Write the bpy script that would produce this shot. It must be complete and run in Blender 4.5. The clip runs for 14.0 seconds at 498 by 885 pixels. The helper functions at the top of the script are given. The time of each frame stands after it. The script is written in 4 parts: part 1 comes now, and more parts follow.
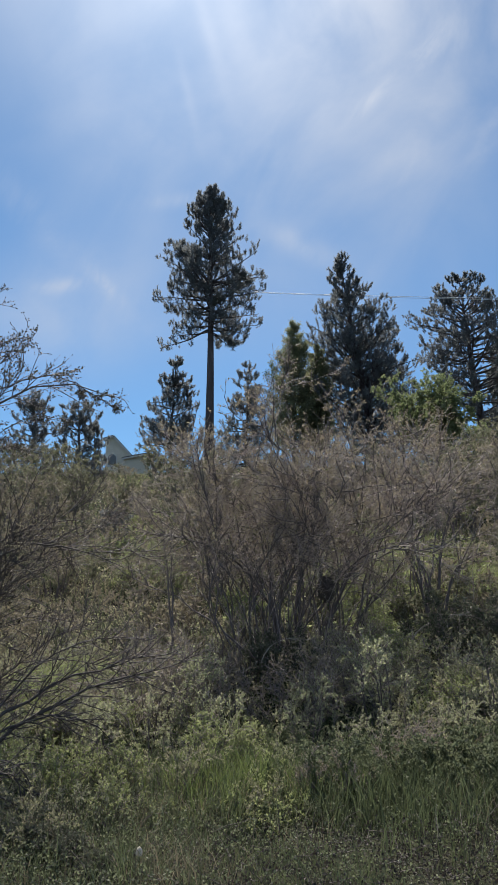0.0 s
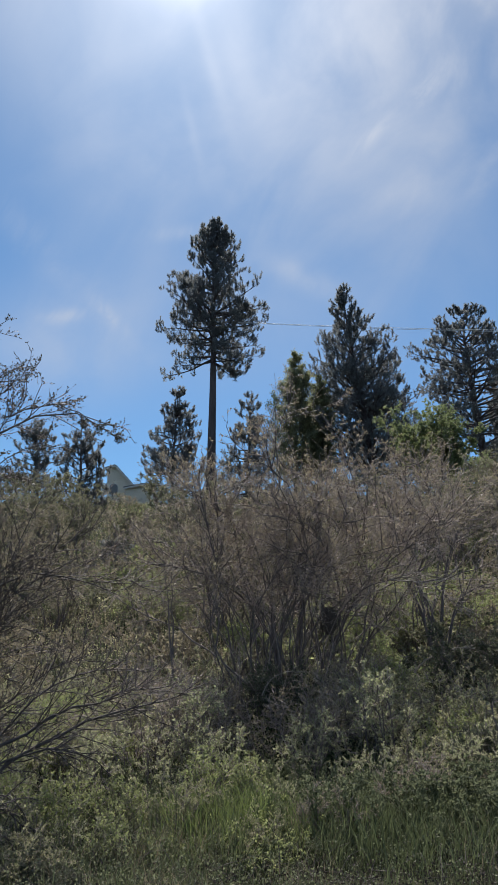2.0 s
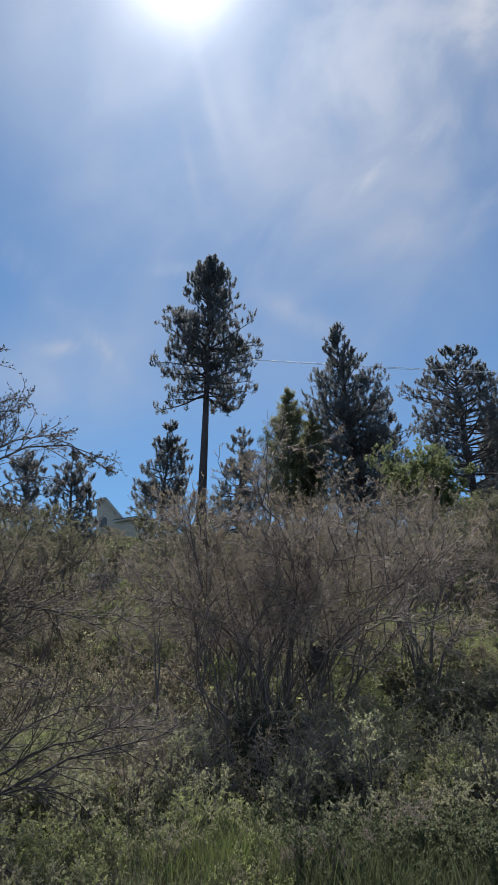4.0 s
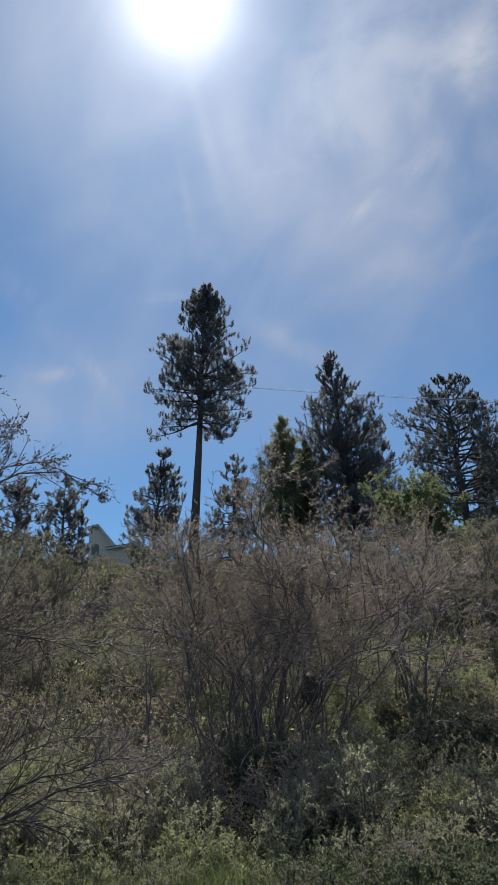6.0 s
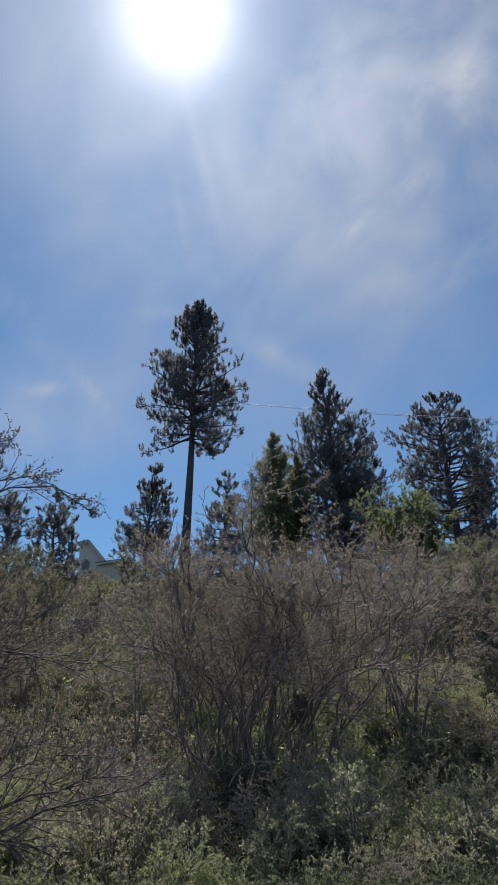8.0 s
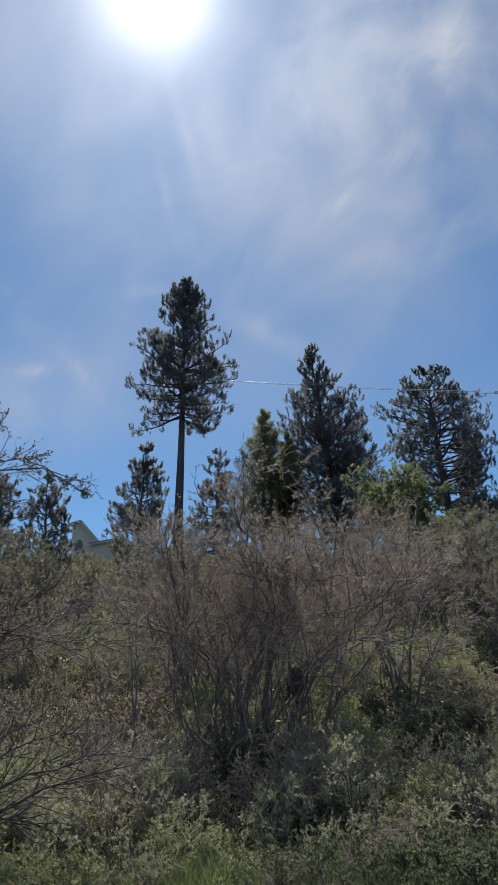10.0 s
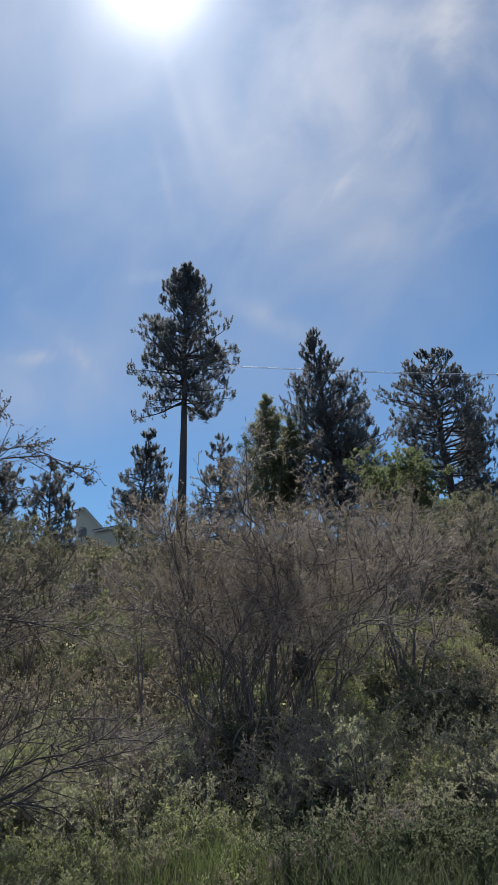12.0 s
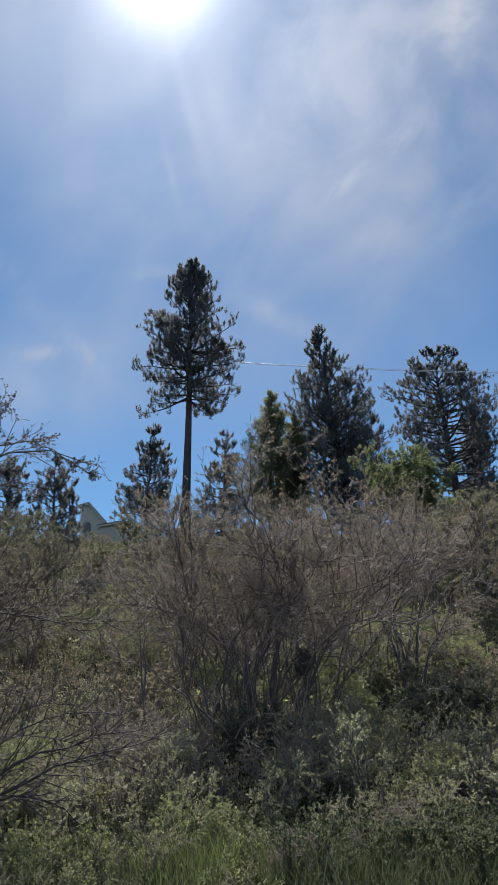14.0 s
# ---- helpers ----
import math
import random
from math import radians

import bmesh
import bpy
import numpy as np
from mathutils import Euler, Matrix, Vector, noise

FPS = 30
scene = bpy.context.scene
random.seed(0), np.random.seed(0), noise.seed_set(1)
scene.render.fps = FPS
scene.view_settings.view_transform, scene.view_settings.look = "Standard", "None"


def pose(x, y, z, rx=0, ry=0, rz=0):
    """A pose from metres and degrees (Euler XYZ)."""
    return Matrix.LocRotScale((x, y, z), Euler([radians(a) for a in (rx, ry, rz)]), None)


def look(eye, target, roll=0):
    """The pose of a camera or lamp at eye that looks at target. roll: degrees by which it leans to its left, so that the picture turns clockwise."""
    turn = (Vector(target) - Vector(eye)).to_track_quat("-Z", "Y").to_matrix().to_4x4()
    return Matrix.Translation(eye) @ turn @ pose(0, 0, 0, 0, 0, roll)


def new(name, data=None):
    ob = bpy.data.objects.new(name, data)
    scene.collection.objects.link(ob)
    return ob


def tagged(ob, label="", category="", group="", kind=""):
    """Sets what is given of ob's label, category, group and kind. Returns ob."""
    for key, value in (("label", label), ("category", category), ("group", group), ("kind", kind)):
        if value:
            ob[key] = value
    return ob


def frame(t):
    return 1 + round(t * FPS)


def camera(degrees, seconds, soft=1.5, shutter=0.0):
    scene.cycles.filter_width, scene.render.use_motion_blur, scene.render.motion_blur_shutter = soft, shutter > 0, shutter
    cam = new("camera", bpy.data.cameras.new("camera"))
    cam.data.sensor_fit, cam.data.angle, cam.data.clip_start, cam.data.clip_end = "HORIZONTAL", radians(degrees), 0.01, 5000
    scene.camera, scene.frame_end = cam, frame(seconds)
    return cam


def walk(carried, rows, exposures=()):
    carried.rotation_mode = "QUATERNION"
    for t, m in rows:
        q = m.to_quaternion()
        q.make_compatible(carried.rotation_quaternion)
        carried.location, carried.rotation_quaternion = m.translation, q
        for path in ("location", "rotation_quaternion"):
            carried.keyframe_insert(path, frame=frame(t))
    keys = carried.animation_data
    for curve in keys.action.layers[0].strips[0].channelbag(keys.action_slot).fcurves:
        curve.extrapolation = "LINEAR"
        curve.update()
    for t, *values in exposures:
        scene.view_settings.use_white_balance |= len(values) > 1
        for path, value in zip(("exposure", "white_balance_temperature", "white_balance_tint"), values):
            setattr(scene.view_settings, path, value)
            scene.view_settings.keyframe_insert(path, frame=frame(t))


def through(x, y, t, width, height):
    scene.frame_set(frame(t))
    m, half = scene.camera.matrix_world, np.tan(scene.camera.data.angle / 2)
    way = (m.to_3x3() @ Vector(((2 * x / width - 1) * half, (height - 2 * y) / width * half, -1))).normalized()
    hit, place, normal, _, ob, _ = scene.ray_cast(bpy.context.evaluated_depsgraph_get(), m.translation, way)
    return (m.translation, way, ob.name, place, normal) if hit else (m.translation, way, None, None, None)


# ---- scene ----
# ---------------------------------------------------------------- camera
cam = camera(36.56, 14.0, soft=1.3)
EYE = (0.0, 0.0, 1.5)
TURNS = [
    (0.0, 104.005, 1.455, 0.363), (0.5, 104.226, 1.482, 0.522), (1.0, 104.807, 1.641, 0.745), (1.5, 105.666, 1.493, 0.615),
    (2.0, 106.286, 1.168, 0.431), (2.5, 107.018, 0.771, 0.148), (3.0, 107.696, 0.514, -0.112), (5.5, 110.623, 0.058, -0.961),
    (6.0, 111.055, 0.131, -1.099), (6.5, 111.438, 0.101, -1.265), (7.0, 111.698, 0.045, -1.508), (7.5, 111.978, 0.031, -1.626),
    (8.0, 112.279, -0.096, -1.848), (10.5, 110.022, 1.664, -2.03), (11.0, 109.668, 1.82, -1.926), (11.5, 109.487, 1.849, -1.835),
    (12.0, 109.435, 1.87, -1.667), (12.5, 109.361, 1.718, -1.47), (13.0, 109.25, 1.538, -1.27), (13.5, 109.184, 1.443, -1.368),
    (14.0, 109.168, 1.34, -1.487),
]
EXPOSURES = [(0.0, 0.65, 6500, 10), (3.0, 0.5, 6450, 11), (6.0, 0.32, 6350, 12), (8.0, 0.3, 6350, 12), (11.0, 0.39, 6380, 12), (14.0, 0.41, 6380, 12)]
walk(cam, [(t, pose(*EYE, rx, ry, rz)) for t, rx, ry, rz in TURNS], EXPOSURES)

# ---------------------------------------------------------------- sun and sky
SUN = Vector((-0.063, 0.618, 0.7836)).normalized()
sun_data = bpy.data.lights.new("sun", "SUN")
sun_data.energy, sun_data.angle, sun_data.color = 5.0, radians(0.53), (1.0, 0.94, 0.85)
sun_lamp = new("sun", sun_data)
sun_lamp.matrix_world = look(tuple(SUN * 60 + Vector((0, 0, 40))), (0, 0, 40))

world = bpy.data.worlds.new("sky")
scene.world = world
world.use_nodes = True


class Nodes:
    """Short hand for node trees."""

    def __init__(self, tree):
        self.tree = tree
        tree.nodes.clear()

    def add(self, kind, props=None, **inputs):
        node = self.tree.nodes.new(kind)
        for key, value in (props or {}).items():
            setattr(node, key, value)
        for key, value in inputs.items():
            self.put(node.inputs[key.replace("_", " ")], value)
        return node

    def put(self, socket, value):
        if isinstance(value, bpy.types.NodeSocket):
            self.tree.links.new(value, socket)
        else:
            socket.default_value = value

    def math(self, op, a, b=0.0, c=0.0, clamp=False):
        node = self.tree.nodes.new("ShaderNodeMath")
        node.operation, node.use_clamp = op, clamp
        for socket, value in zip(node.inputs, (a, b, c)):
            self.put(socket, value)
        return node.outputs[0]

    def dot(self, a, b):
        node = self.tree.nodes.new("ShaderNodeVectorMath")
        node.operation = "DOT_PRODUCT"
        self.put(node.inputs[0], a), self.put(node.inputs[1], b)
        return node.outputs["Value"]

    def mix(self, factor, a, b, blend="MIX"):
        node = self.tree.nodes.new("ShaderNodeMix")
        node.data_type, node.blend_type = "RGBA", blend
        self.put(node.inputs[0], factor), self.put(node.inputs[6], a), self.put(node.inputs[7], b)
        return node.outputs[2]

    def noise(self, vector, scale, detail=3.0, rough=0.55, distortion=0.0):
        node = self.add("ShaderNodeTexNoise", Scale=scale, Detail=detail, Roughness=rough, Distortion=distortion)
        if vector is not None:
            self.put(node.inputs["Vector"], vector)
        return node.outputs["Fac"]

    def ramp(self, value, stops):
        node = self.tree.nodes.new("ShaderNodeValToRGB")
        while len(node.color_ramp.elements) < len(stops):
            node.color_ramp.elements.new(0.5)
        for element, (at, colour) in zip(node.color_ramp.elements, stops):
            element.position = at
            element.color = (*colour, 1) if len(colour) == 3 else colour
        self.put(node.inputs[0], value)
        return node.outputs[0]

    def span(self, value, lo, hi):
        node = self.add("ShaderNodeMapRange", {"interpolation_type": "SMOOTHSTEP"}, Value=value)
        node.inputs["From Min"].default_value, node.inputs["From Max"].default_value = lo, hi
        return node.outputs[0]


def build_sky():
    n = Nodes(world.node_tree)
    way = n.add("ShaderNodeTexCoord").outputs["Generated"]
    sky = n.add("ShaderNodeTexSky", {"sky_type": "NISHITA", "sun_disc": False, "sun_elevation": math.asin(SUN.z),
                                     "sun_rotation": math.atan2(SUN.x, SUN.y), "altitude": 700, "air_density": 1.0,
                                     "dust_density": 0.3, "ozone_density": 2.0}).outputs[0]
    clear = n.mix(1.0, sky, (0.0435, 0.0635, 0.0735, 1), "MULTIPLY")
    near = n.math("MAXIMUM", n.dot(way, tuple(SUN)), 0.0)
    glow = n.math("ADD", n.math("MULTIPLY", n.math("POWER", near, 520), 0.85), n.math("MULTIPLY", n.math("POWER", near, 44), 0.17))
    # thin high cloud: soft veil round the sun, streaks that run up to the side, a few single wisps
    level = n.add("ShaderNodeMapping", Vector=way)
    level.inputs["Rotation"].default_value = (radians(-38), 0, 0)
    lean = n.add("ShaderNodeMapping", Vector=level.outputs[0])
    lean.inputs["Rotation"].default_value = (0, radians(50), 0)
    drawn = n.add("ShaderNodeMapping", Vector=lean.outputs[0])
    drawn.inputs["Scale"].default_value = (1.0, 1.0, 1.9)
    streaks = n.span(n.noise(drawn.outputs[0], 4.0, 6, 0.5, 0.6), 0.34, 0.88)
    z_up = n.dot(way, (0, 0, 1))
    veil = n.span(n.noise(level.outputs[0], 2.8, 6, 0.52, 0.4), 0.24, 0.78)
    around = n.span(n.dot(way, tuple(Vector((0.125, 0.655, 0.745)).normalized())), 0.85, 0.985)

    def wisp(centre, degrees, long, wide):
        """A soft elongated streak, of cloud or of a sun ray, about a direction of the sky."""
        c = Vector(centre).normalized()
        right = Vector((c.y, -c.x, 0)).normalized()
        rise = right.cross(c)
        a = radians(degrees)
        u = n.math("DIVIDE", n.dot(way, tuple(right * math.cos(a) + rise * math.sin(a))), long)
        v = n.math("DIVIDE", n.dot(way, tuple(rise * math.cos(a) - right * math.sin(a))), wide)
        far = n.math("ADD", n.math("POWER", n.math("ABSOLUTE", u), 2.0), n.math("POWER", n.math("ABSOLUTE", v), 2.0))
        bell = n.math("POWER", 2.718, n.math("MULTIPLY", far, -1.0))
        return n.math("MULTIPLY", bell, n.math("GREATER_THAN", n.dot(way, tuple(c)), 0.0))

    torn = n.math("ADD", 0.15, n.math("MULTIPLY", n.span(n.noise(drawn.outputs[0], 11.0, 6, 0.6, 0.6), 0.3, 0.72), 1.25))
    puffy = n.math("ADD", 0.1, n.math("MULTIPLY", n.span(n.noise(level.outputs[0], 8.5, 5, 0.55, 0.4), 0.28, 0.72), 1.2))
    soft = n.math("ADD", 0.5, n.math("MULTIPLY", puffy, 0.5))
    single = 0.0
    for rag, centre, degrees, long, wide, much in (
            (torn, (0.163, 0.771, 0.616), 36, 0.046, 0.009, 0.24), (torn, (0.221, 0.732, 0.644), 40, 0.034, 0.013, 0.34),
            (puffy, (0.257, 0.705, 0.661), 58, 0.042, 0.017, 0.58), (puffy, (0.27, 0.669, 0.693), 82, 0.048, 0.018, 0.5),
            (torn, (0.276, 0.632, 0.724), 74, 0.05, 0.02, 0.24), (puffy, (0.227, 0.676, 0.701), 30, 0.03, 0.02, 0.22),
            (torn, (0.21, 0.799, 0.563), 62, 0.07, 0.03, 0.10), (torn, (0.307, 0.763, 0.569), 45, 0.05, 0.014, 0.20),
            # the next three smooth streaks are the sun's rays, painted into the cloud cover
            (1.0, (-0.037, 0.729, 0.684), -73, 0.075, 0.009, 0.15), (1.0, (-0.062, 0.778, 0.625), -76, 0.05, 0.006, 0.10),
            (1.0, (0.0, 0.74, 0.673), -73, 0.09, 0.03, 0.14),
            (torn, (-0.28, 0.80, 0.52), -38, 0.16, 0.022, 0.12), (soft, (-0.225, 0.886, 0.405), 4, 0.13, 0.075, 0.40),
            (torn, (-0.179, 0.884, 0.433), -42, 0.022, 0.010, 0.34), (torn, (-0.233, 0.873, 0.428), 8, 0.03, 0.010, 0.26),
            (torn, (-0.086, 0.845, 0.527), 8, 0.035, 0.009, 0.20), (puffy, (0.076, 0.875, 0.477), -25, 0.06, 0.016, 0.32),
            (1.0, (0.0, 0.925, 0.38), 0, 0.7, 0.08, 0.06),
            (puffy, (0.15, 0.68, 0.72), 25, 0.17, 0.12, 0.42), (puffy, (0.33, 0.64, 0.69), 60, 0.16, 0.07, 0.26)):
        single = n.math("ADD", single, n.math("MULTIPLY", n.math("MULTIPLY", wisp(centre, degrees, long, wide), much), rag))
    # unseen cloud added outside the view, to brighten the shaded sides
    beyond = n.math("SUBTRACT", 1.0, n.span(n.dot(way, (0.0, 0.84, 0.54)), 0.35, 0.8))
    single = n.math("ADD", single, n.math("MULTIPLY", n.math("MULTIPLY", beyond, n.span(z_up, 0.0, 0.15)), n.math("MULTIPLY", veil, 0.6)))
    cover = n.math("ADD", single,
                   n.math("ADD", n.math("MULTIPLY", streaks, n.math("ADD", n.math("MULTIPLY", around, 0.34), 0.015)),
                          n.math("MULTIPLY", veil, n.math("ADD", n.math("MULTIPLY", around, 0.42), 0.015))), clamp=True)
    white = n.math("ADD", 0.41, n.math("MULTIPLY", n.math("POWER", near, 30), 0.18))
    cloud = n.add("ShaderNodeCombineColor", Red=n.math("MULTIPLY", white, 0.92), Green=n.math("MULTIPLY", white, 1.0),
                  Blue=n.math("MULTIPLY", white, 1.15)).outputs[0]
    seen = n.mix(cover, clear, cloud)
    halo = n.add("ShaderNodeCombineColor", Red=glow, Green=n.math("MULTIPLY", glow, 0.96), Blue=n.math("MULTIPLY", glow, 0.92)).outputs[0]
    total = n.mix(1.0, seen, halo, "ADD")
    back = n.add("ShaderNodeBackground", Color=total, Strength=1.0)
    n.tree.links.new(back.outputs[0], n.add("ShaderNodeOutputWorld").inputs["Surface"])


build_sky()


# ---------------------------------------------------------------- materials
def material(name):
    mat = bpy.data.materials.new(name)
    mat.use_nodes = True
    return mat, Nodes(mat.node_tree)


def foliage(name, dark, mid, light, through=0.35, gloss=0.5, patch=0.6):
    """Leaves or needles: hue varies leaf by leaf and in patches; light shines through."""
    mat, n = material(name)
    place = n.add("ShaderNodeNewGeometry")
    spread = n.math("ADD", n.math("MULTIPLY", place.outputs["Random Per Island"], 0.65),
                    n.math("MULTIPLY", n.noise(place.outputs["Position"], patch, 2), 0.5))
    tint = n.ramp(spread, [(0.12, dark), (0.5, mid), (0.92, light)])
    body = n.add("ShaderNodeBsdfPrincipled", Base_Color=tint, Roughness=gloss)
    body.inputs["Specular IOR Level"].default_value = 0.3
    thin = n.add("ShaderNodeBsdfTranslucent", Color=n.mix(0.6, tint, light + (1,) if len(light) == 3 else light))
    both = n.add("ShaderNodeMixShader", Fac=through)
    n.tree.links.new(body.outputs[0], both.inputs[1])
    n.tree.links.new(thin.outputs[0], both.inputs[2])
    n.tree.links.new(both.outputs[0], n.add("ShaderNodeOutputMaterial").inputs["Surface"])
    return mat


def rough_solid(name, dark, light, scale, stretch=(1, 1, 1), rough=0.85, bump=0.4, fine=6.0, contrast=(0.3, 0.7), depth=0.02):
    """Bark, soil, painted boards: two scales of mottling and relief."""
    mat, n = material(name)
    place = n.add("ShaderNodeTexCoord").outputs["Object"]
    lay = n.add("ShaderNodeMapping", Vector=place)
    lay.inputs["Scale"].default_value = stretch
    big = n.noise(lay.outputs[0], scale, 4, 0.6)
    small = n.noise(lay.outputs[0], scale * fine, 4, 0.65)
    both = n.math("ADD", n.math("MULTIPLY", big, 0.6), n.math("MULTIPLY", small, 0.4))
    tint = n.ramp(both, [(contrast[0], dark), (contrast[1], light)])
    relief = n.add("ShaderNodeBump", Strength=bump, Distance=depth, Height=both)
    body = n.add("ShaderNodeBsdfPrincipled", Base_Color=tint, Roughness=rough, Normal=relief.outputs[0])
    n.tree.links.new(body.outputs[0], n.add("ShaderNodeOutputMaterial").inputs["Surface"])
    return mat


def ground_material():
    """Dry soil, old straw and low green growth in patches; the near verge's dimness is put into the tones."""
    mat, n = material("darkened_hillside_soil")
    place = n.add("ShaderNodeNewGeometry").outputs["Position"]
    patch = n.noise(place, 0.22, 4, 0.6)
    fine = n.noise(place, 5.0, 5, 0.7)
    # both ramps kept near black, to carry the dimness of the near verge
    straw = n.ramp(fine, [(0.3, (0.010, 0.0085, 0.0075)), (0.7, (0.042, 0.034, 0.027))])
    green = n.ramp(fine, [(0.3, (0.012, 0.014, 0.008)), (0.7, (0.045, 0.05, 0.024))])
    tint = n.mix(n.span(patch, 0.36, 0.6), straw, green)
    relief = n.add("ShaderNodeBump", Strength=0.8, Distance=0.06, Height=fine)
    body = n.add("ShaderNodeBsdfPrincipled", Base_Color=tint, Roughness=0.95, Normal=relief.outputs[0])
    body.inputs["Specular IOR Level"].default_value = 0.08
    n.tree.links.new(body.outputs[0], n.add("ShaderNodeOutputMaterial").inputs["Surface"])
    return mat


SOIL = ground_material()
PINE_BARK = rough_solid("pine_bark", (0.055, 0.047, 0.049), (0.14, 0.114, 0.115), 2.2, (1, 1, 0.25), 0.9, 0.9, 5, depth=0.05)
GREY_BARK = rough_solid("grey_brown_bark", (0.07, 0.058, 0.058), (0.20, 0.168, 0.166), 9, (1, 1, 0.3), 0.85, 0.5)
TWIG_BARK = rough_solid("reddish_twig_bark", (0.19, 0.152, 0.142), (0.46, 0.378, 0.35), 12, (1, 1, 0.4), 0.7, 0.2)
DEAD_WOOD = rough_solid("bleached_dead_wood", (0.14, 0.12, 0.10), (0.36, 0.32, 0.27), 14, (1, 1, 0.3), 0.75, 0.4)
# both needle colours are paled and cooled: haze over the ridge put into colour
NEEDLES = foliage("hazed_pine_needles", (0.135, 0.148, 0.165), (0.185, 0.20, 0.212), (0.24, 0.255, 0.256), 0.62, 0.7, 0.25)
NEEDLES_DARK = foliage("hazed_fir_needles", (0.06, 0.072, 0.074), (0.10, 0.115, 0.112), (0.15, 0.17, 0.155), 0.45, 0.65, 0.3)
BUD_LEAF = foliage("small_new_leaves", (0.108, 0.088, 0.06), (0.215, 0.18, 0.12), (0.40, 0.345, 0.24), 0.58, 0.5, 0.7)
OLIVE_LEAF = foliage("olive_leaves", (0.08, 0.08, 0.043), (0.21, 0.21, 0.115), (0.44, 0.435, 0.265), 0.58, 0.65, 0.6)
FRESH_LEAF = foliage("fresh_green_leaves", (0.072, 0.09, 0.036), (0.185, 0.217, 0.09), (0.40, 0.44, 0.205), 0.58, 0.6, 0.5)
BROAD_LEAF = foliage("soft_green_leaves", (0.08, 0.105, 0.048), (0.165, 0.205, 0.095), (0.28, 0.325, 0.16), 0.55, 0.6, 0.5)
WEED_LEAF = foliage("feathery_weed_leaves", (0.03, 0.038, 0.021), (0.09, 0.107, 0.06), (0.22, 0.245, 0.145), 0.45, 0.6, 0.7)
# brown dead weeds, darkened further for the dim reflection over the near verge
DEAD_WEED = foliage("dimmed_dead_weed_leaves", (0.011, 0.0092, 0.009), (0.028, 0.023, 0.022), (0.07, 0.056, 0.05), 0.2, 0.7, 1.2)
POPLAR_LEAF = foliage("poplar_leaves", (0.085, 0.094, 0.055), (0.18, 0.194, 0.108), (0.31, 0.325, 0.185), 0.6, 0.55, 0.5)
DULL_LEAF = foliage("dull_olive_leaves", (0.05, 0.052, 0.033), (0.13, 0.134, 0.082), (0.27, 0.27, 0.172), 0.45, 0.55, 0.6)
PALE_LEAF = foliage("grey_green_leaves", (0.085, 0.092, 0.05), (0.235, 0.25, 0.14), (0.48, 0.495, 0.30), 0.6, 0.75, 0.8)
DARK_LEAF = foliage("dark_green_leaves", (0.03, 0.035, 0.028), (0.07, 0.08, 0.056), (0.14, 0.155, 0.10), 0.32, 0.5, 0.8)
GRASS = foliage("green_grass", (0.018, 0.026, 0.014), (0.052, 0.07, 0.034), (0.14, 0.168, 0.084), 0.34, 0.6, 0.7)
STRAW = foliage("dry_straw", (0.05, 0.042, 0.03), (0.13, 0.11, 0.075), (0.27, 0.235, 0.16), 0.3, 0.7, 0.7)
SIDING = rough_solid("pale_siding", (0.72, 0.665, 0.55), (0.80, 0.75, 0.64), 1.2, (1, 1, 6), 0.7, 0.1, contrast=(0.2, 0.8))
TRIM = rough_solid("white_trim_paint", (0.60, 0.60, 0.57), (0.78, 0.78, 0.75), 3, (1, 1, 1), 0.5, 0.05)
SHINGLE = rough_solid("grey_roof_shingle", (0.06, 0.06, 0.065), (0.13, 0.13, 0.135), 6, (1, 1, 1), 0.85, 0.6)
CERAMIC = rough_solid("brown_ceramic", (0.10, 0.06, 0.045), (0.20, 0.13, 0.10), 8, (1, 1, 1), 0.25, 0.05)
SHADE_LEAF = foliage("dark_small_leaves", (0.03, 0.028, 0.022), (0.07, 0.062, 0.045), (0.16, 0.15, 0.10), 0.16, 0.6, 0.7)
BRIGHT_GRASS = foliage("fresh_grass", (0.03, 0.043, 0.016), (0.078, 0.105, 0.036), (0.18, 0.225, 0.08), 0.38, 0.6, 0.7)
BRUSH_LEAF = foliage("dull_brown_leaves", (0.078, 0.067, 0.046), (0.17, 0.148, 0.10), (0.335, 0.298, 0.208), 0.5, 0.55, 0.7)
DARK_TWIG = rough_solid("dark_twig_bark", (0.034, 0.028, 0.027), (0.105, 0.084, 0.078), 12, (1, 1, 0.4), 0.75, 0.2)
FLUFF = foliage("seed_fluff", (0.40, 0.36, 0.30), (0.52, 0.47, 0.40), (0.65, 0.60, 0.52), 0.35, 0.90, 3)


def metal_material():
    mat, n = material("bare_aluminium")
    body = n.add("ShaderNodeBsdfPrincipled", Base_Color=(0.85, 0.85, 0.85, 1), Metallic=0.35, Roughness=0.5)
    n.tree.links.new(body.outputs[0], n.add("ShaderNodeOutputMaterial").inputs["Surface"])
    return mat


CABLE = metal_material()


def glass_material():
    mat, n = material("blind_behind_glass")
    body = n.add("ShaderNodeBsdfPrincipled", Base_Color=(0.16, 0.16, 0.15, 1), Roughness=0.06)
    n.tree.links.new(body.outputs[0], n.add("ShaderNodeOutputMaterial").inputs["Surface"])
    return mat


GLASS = glass_material()


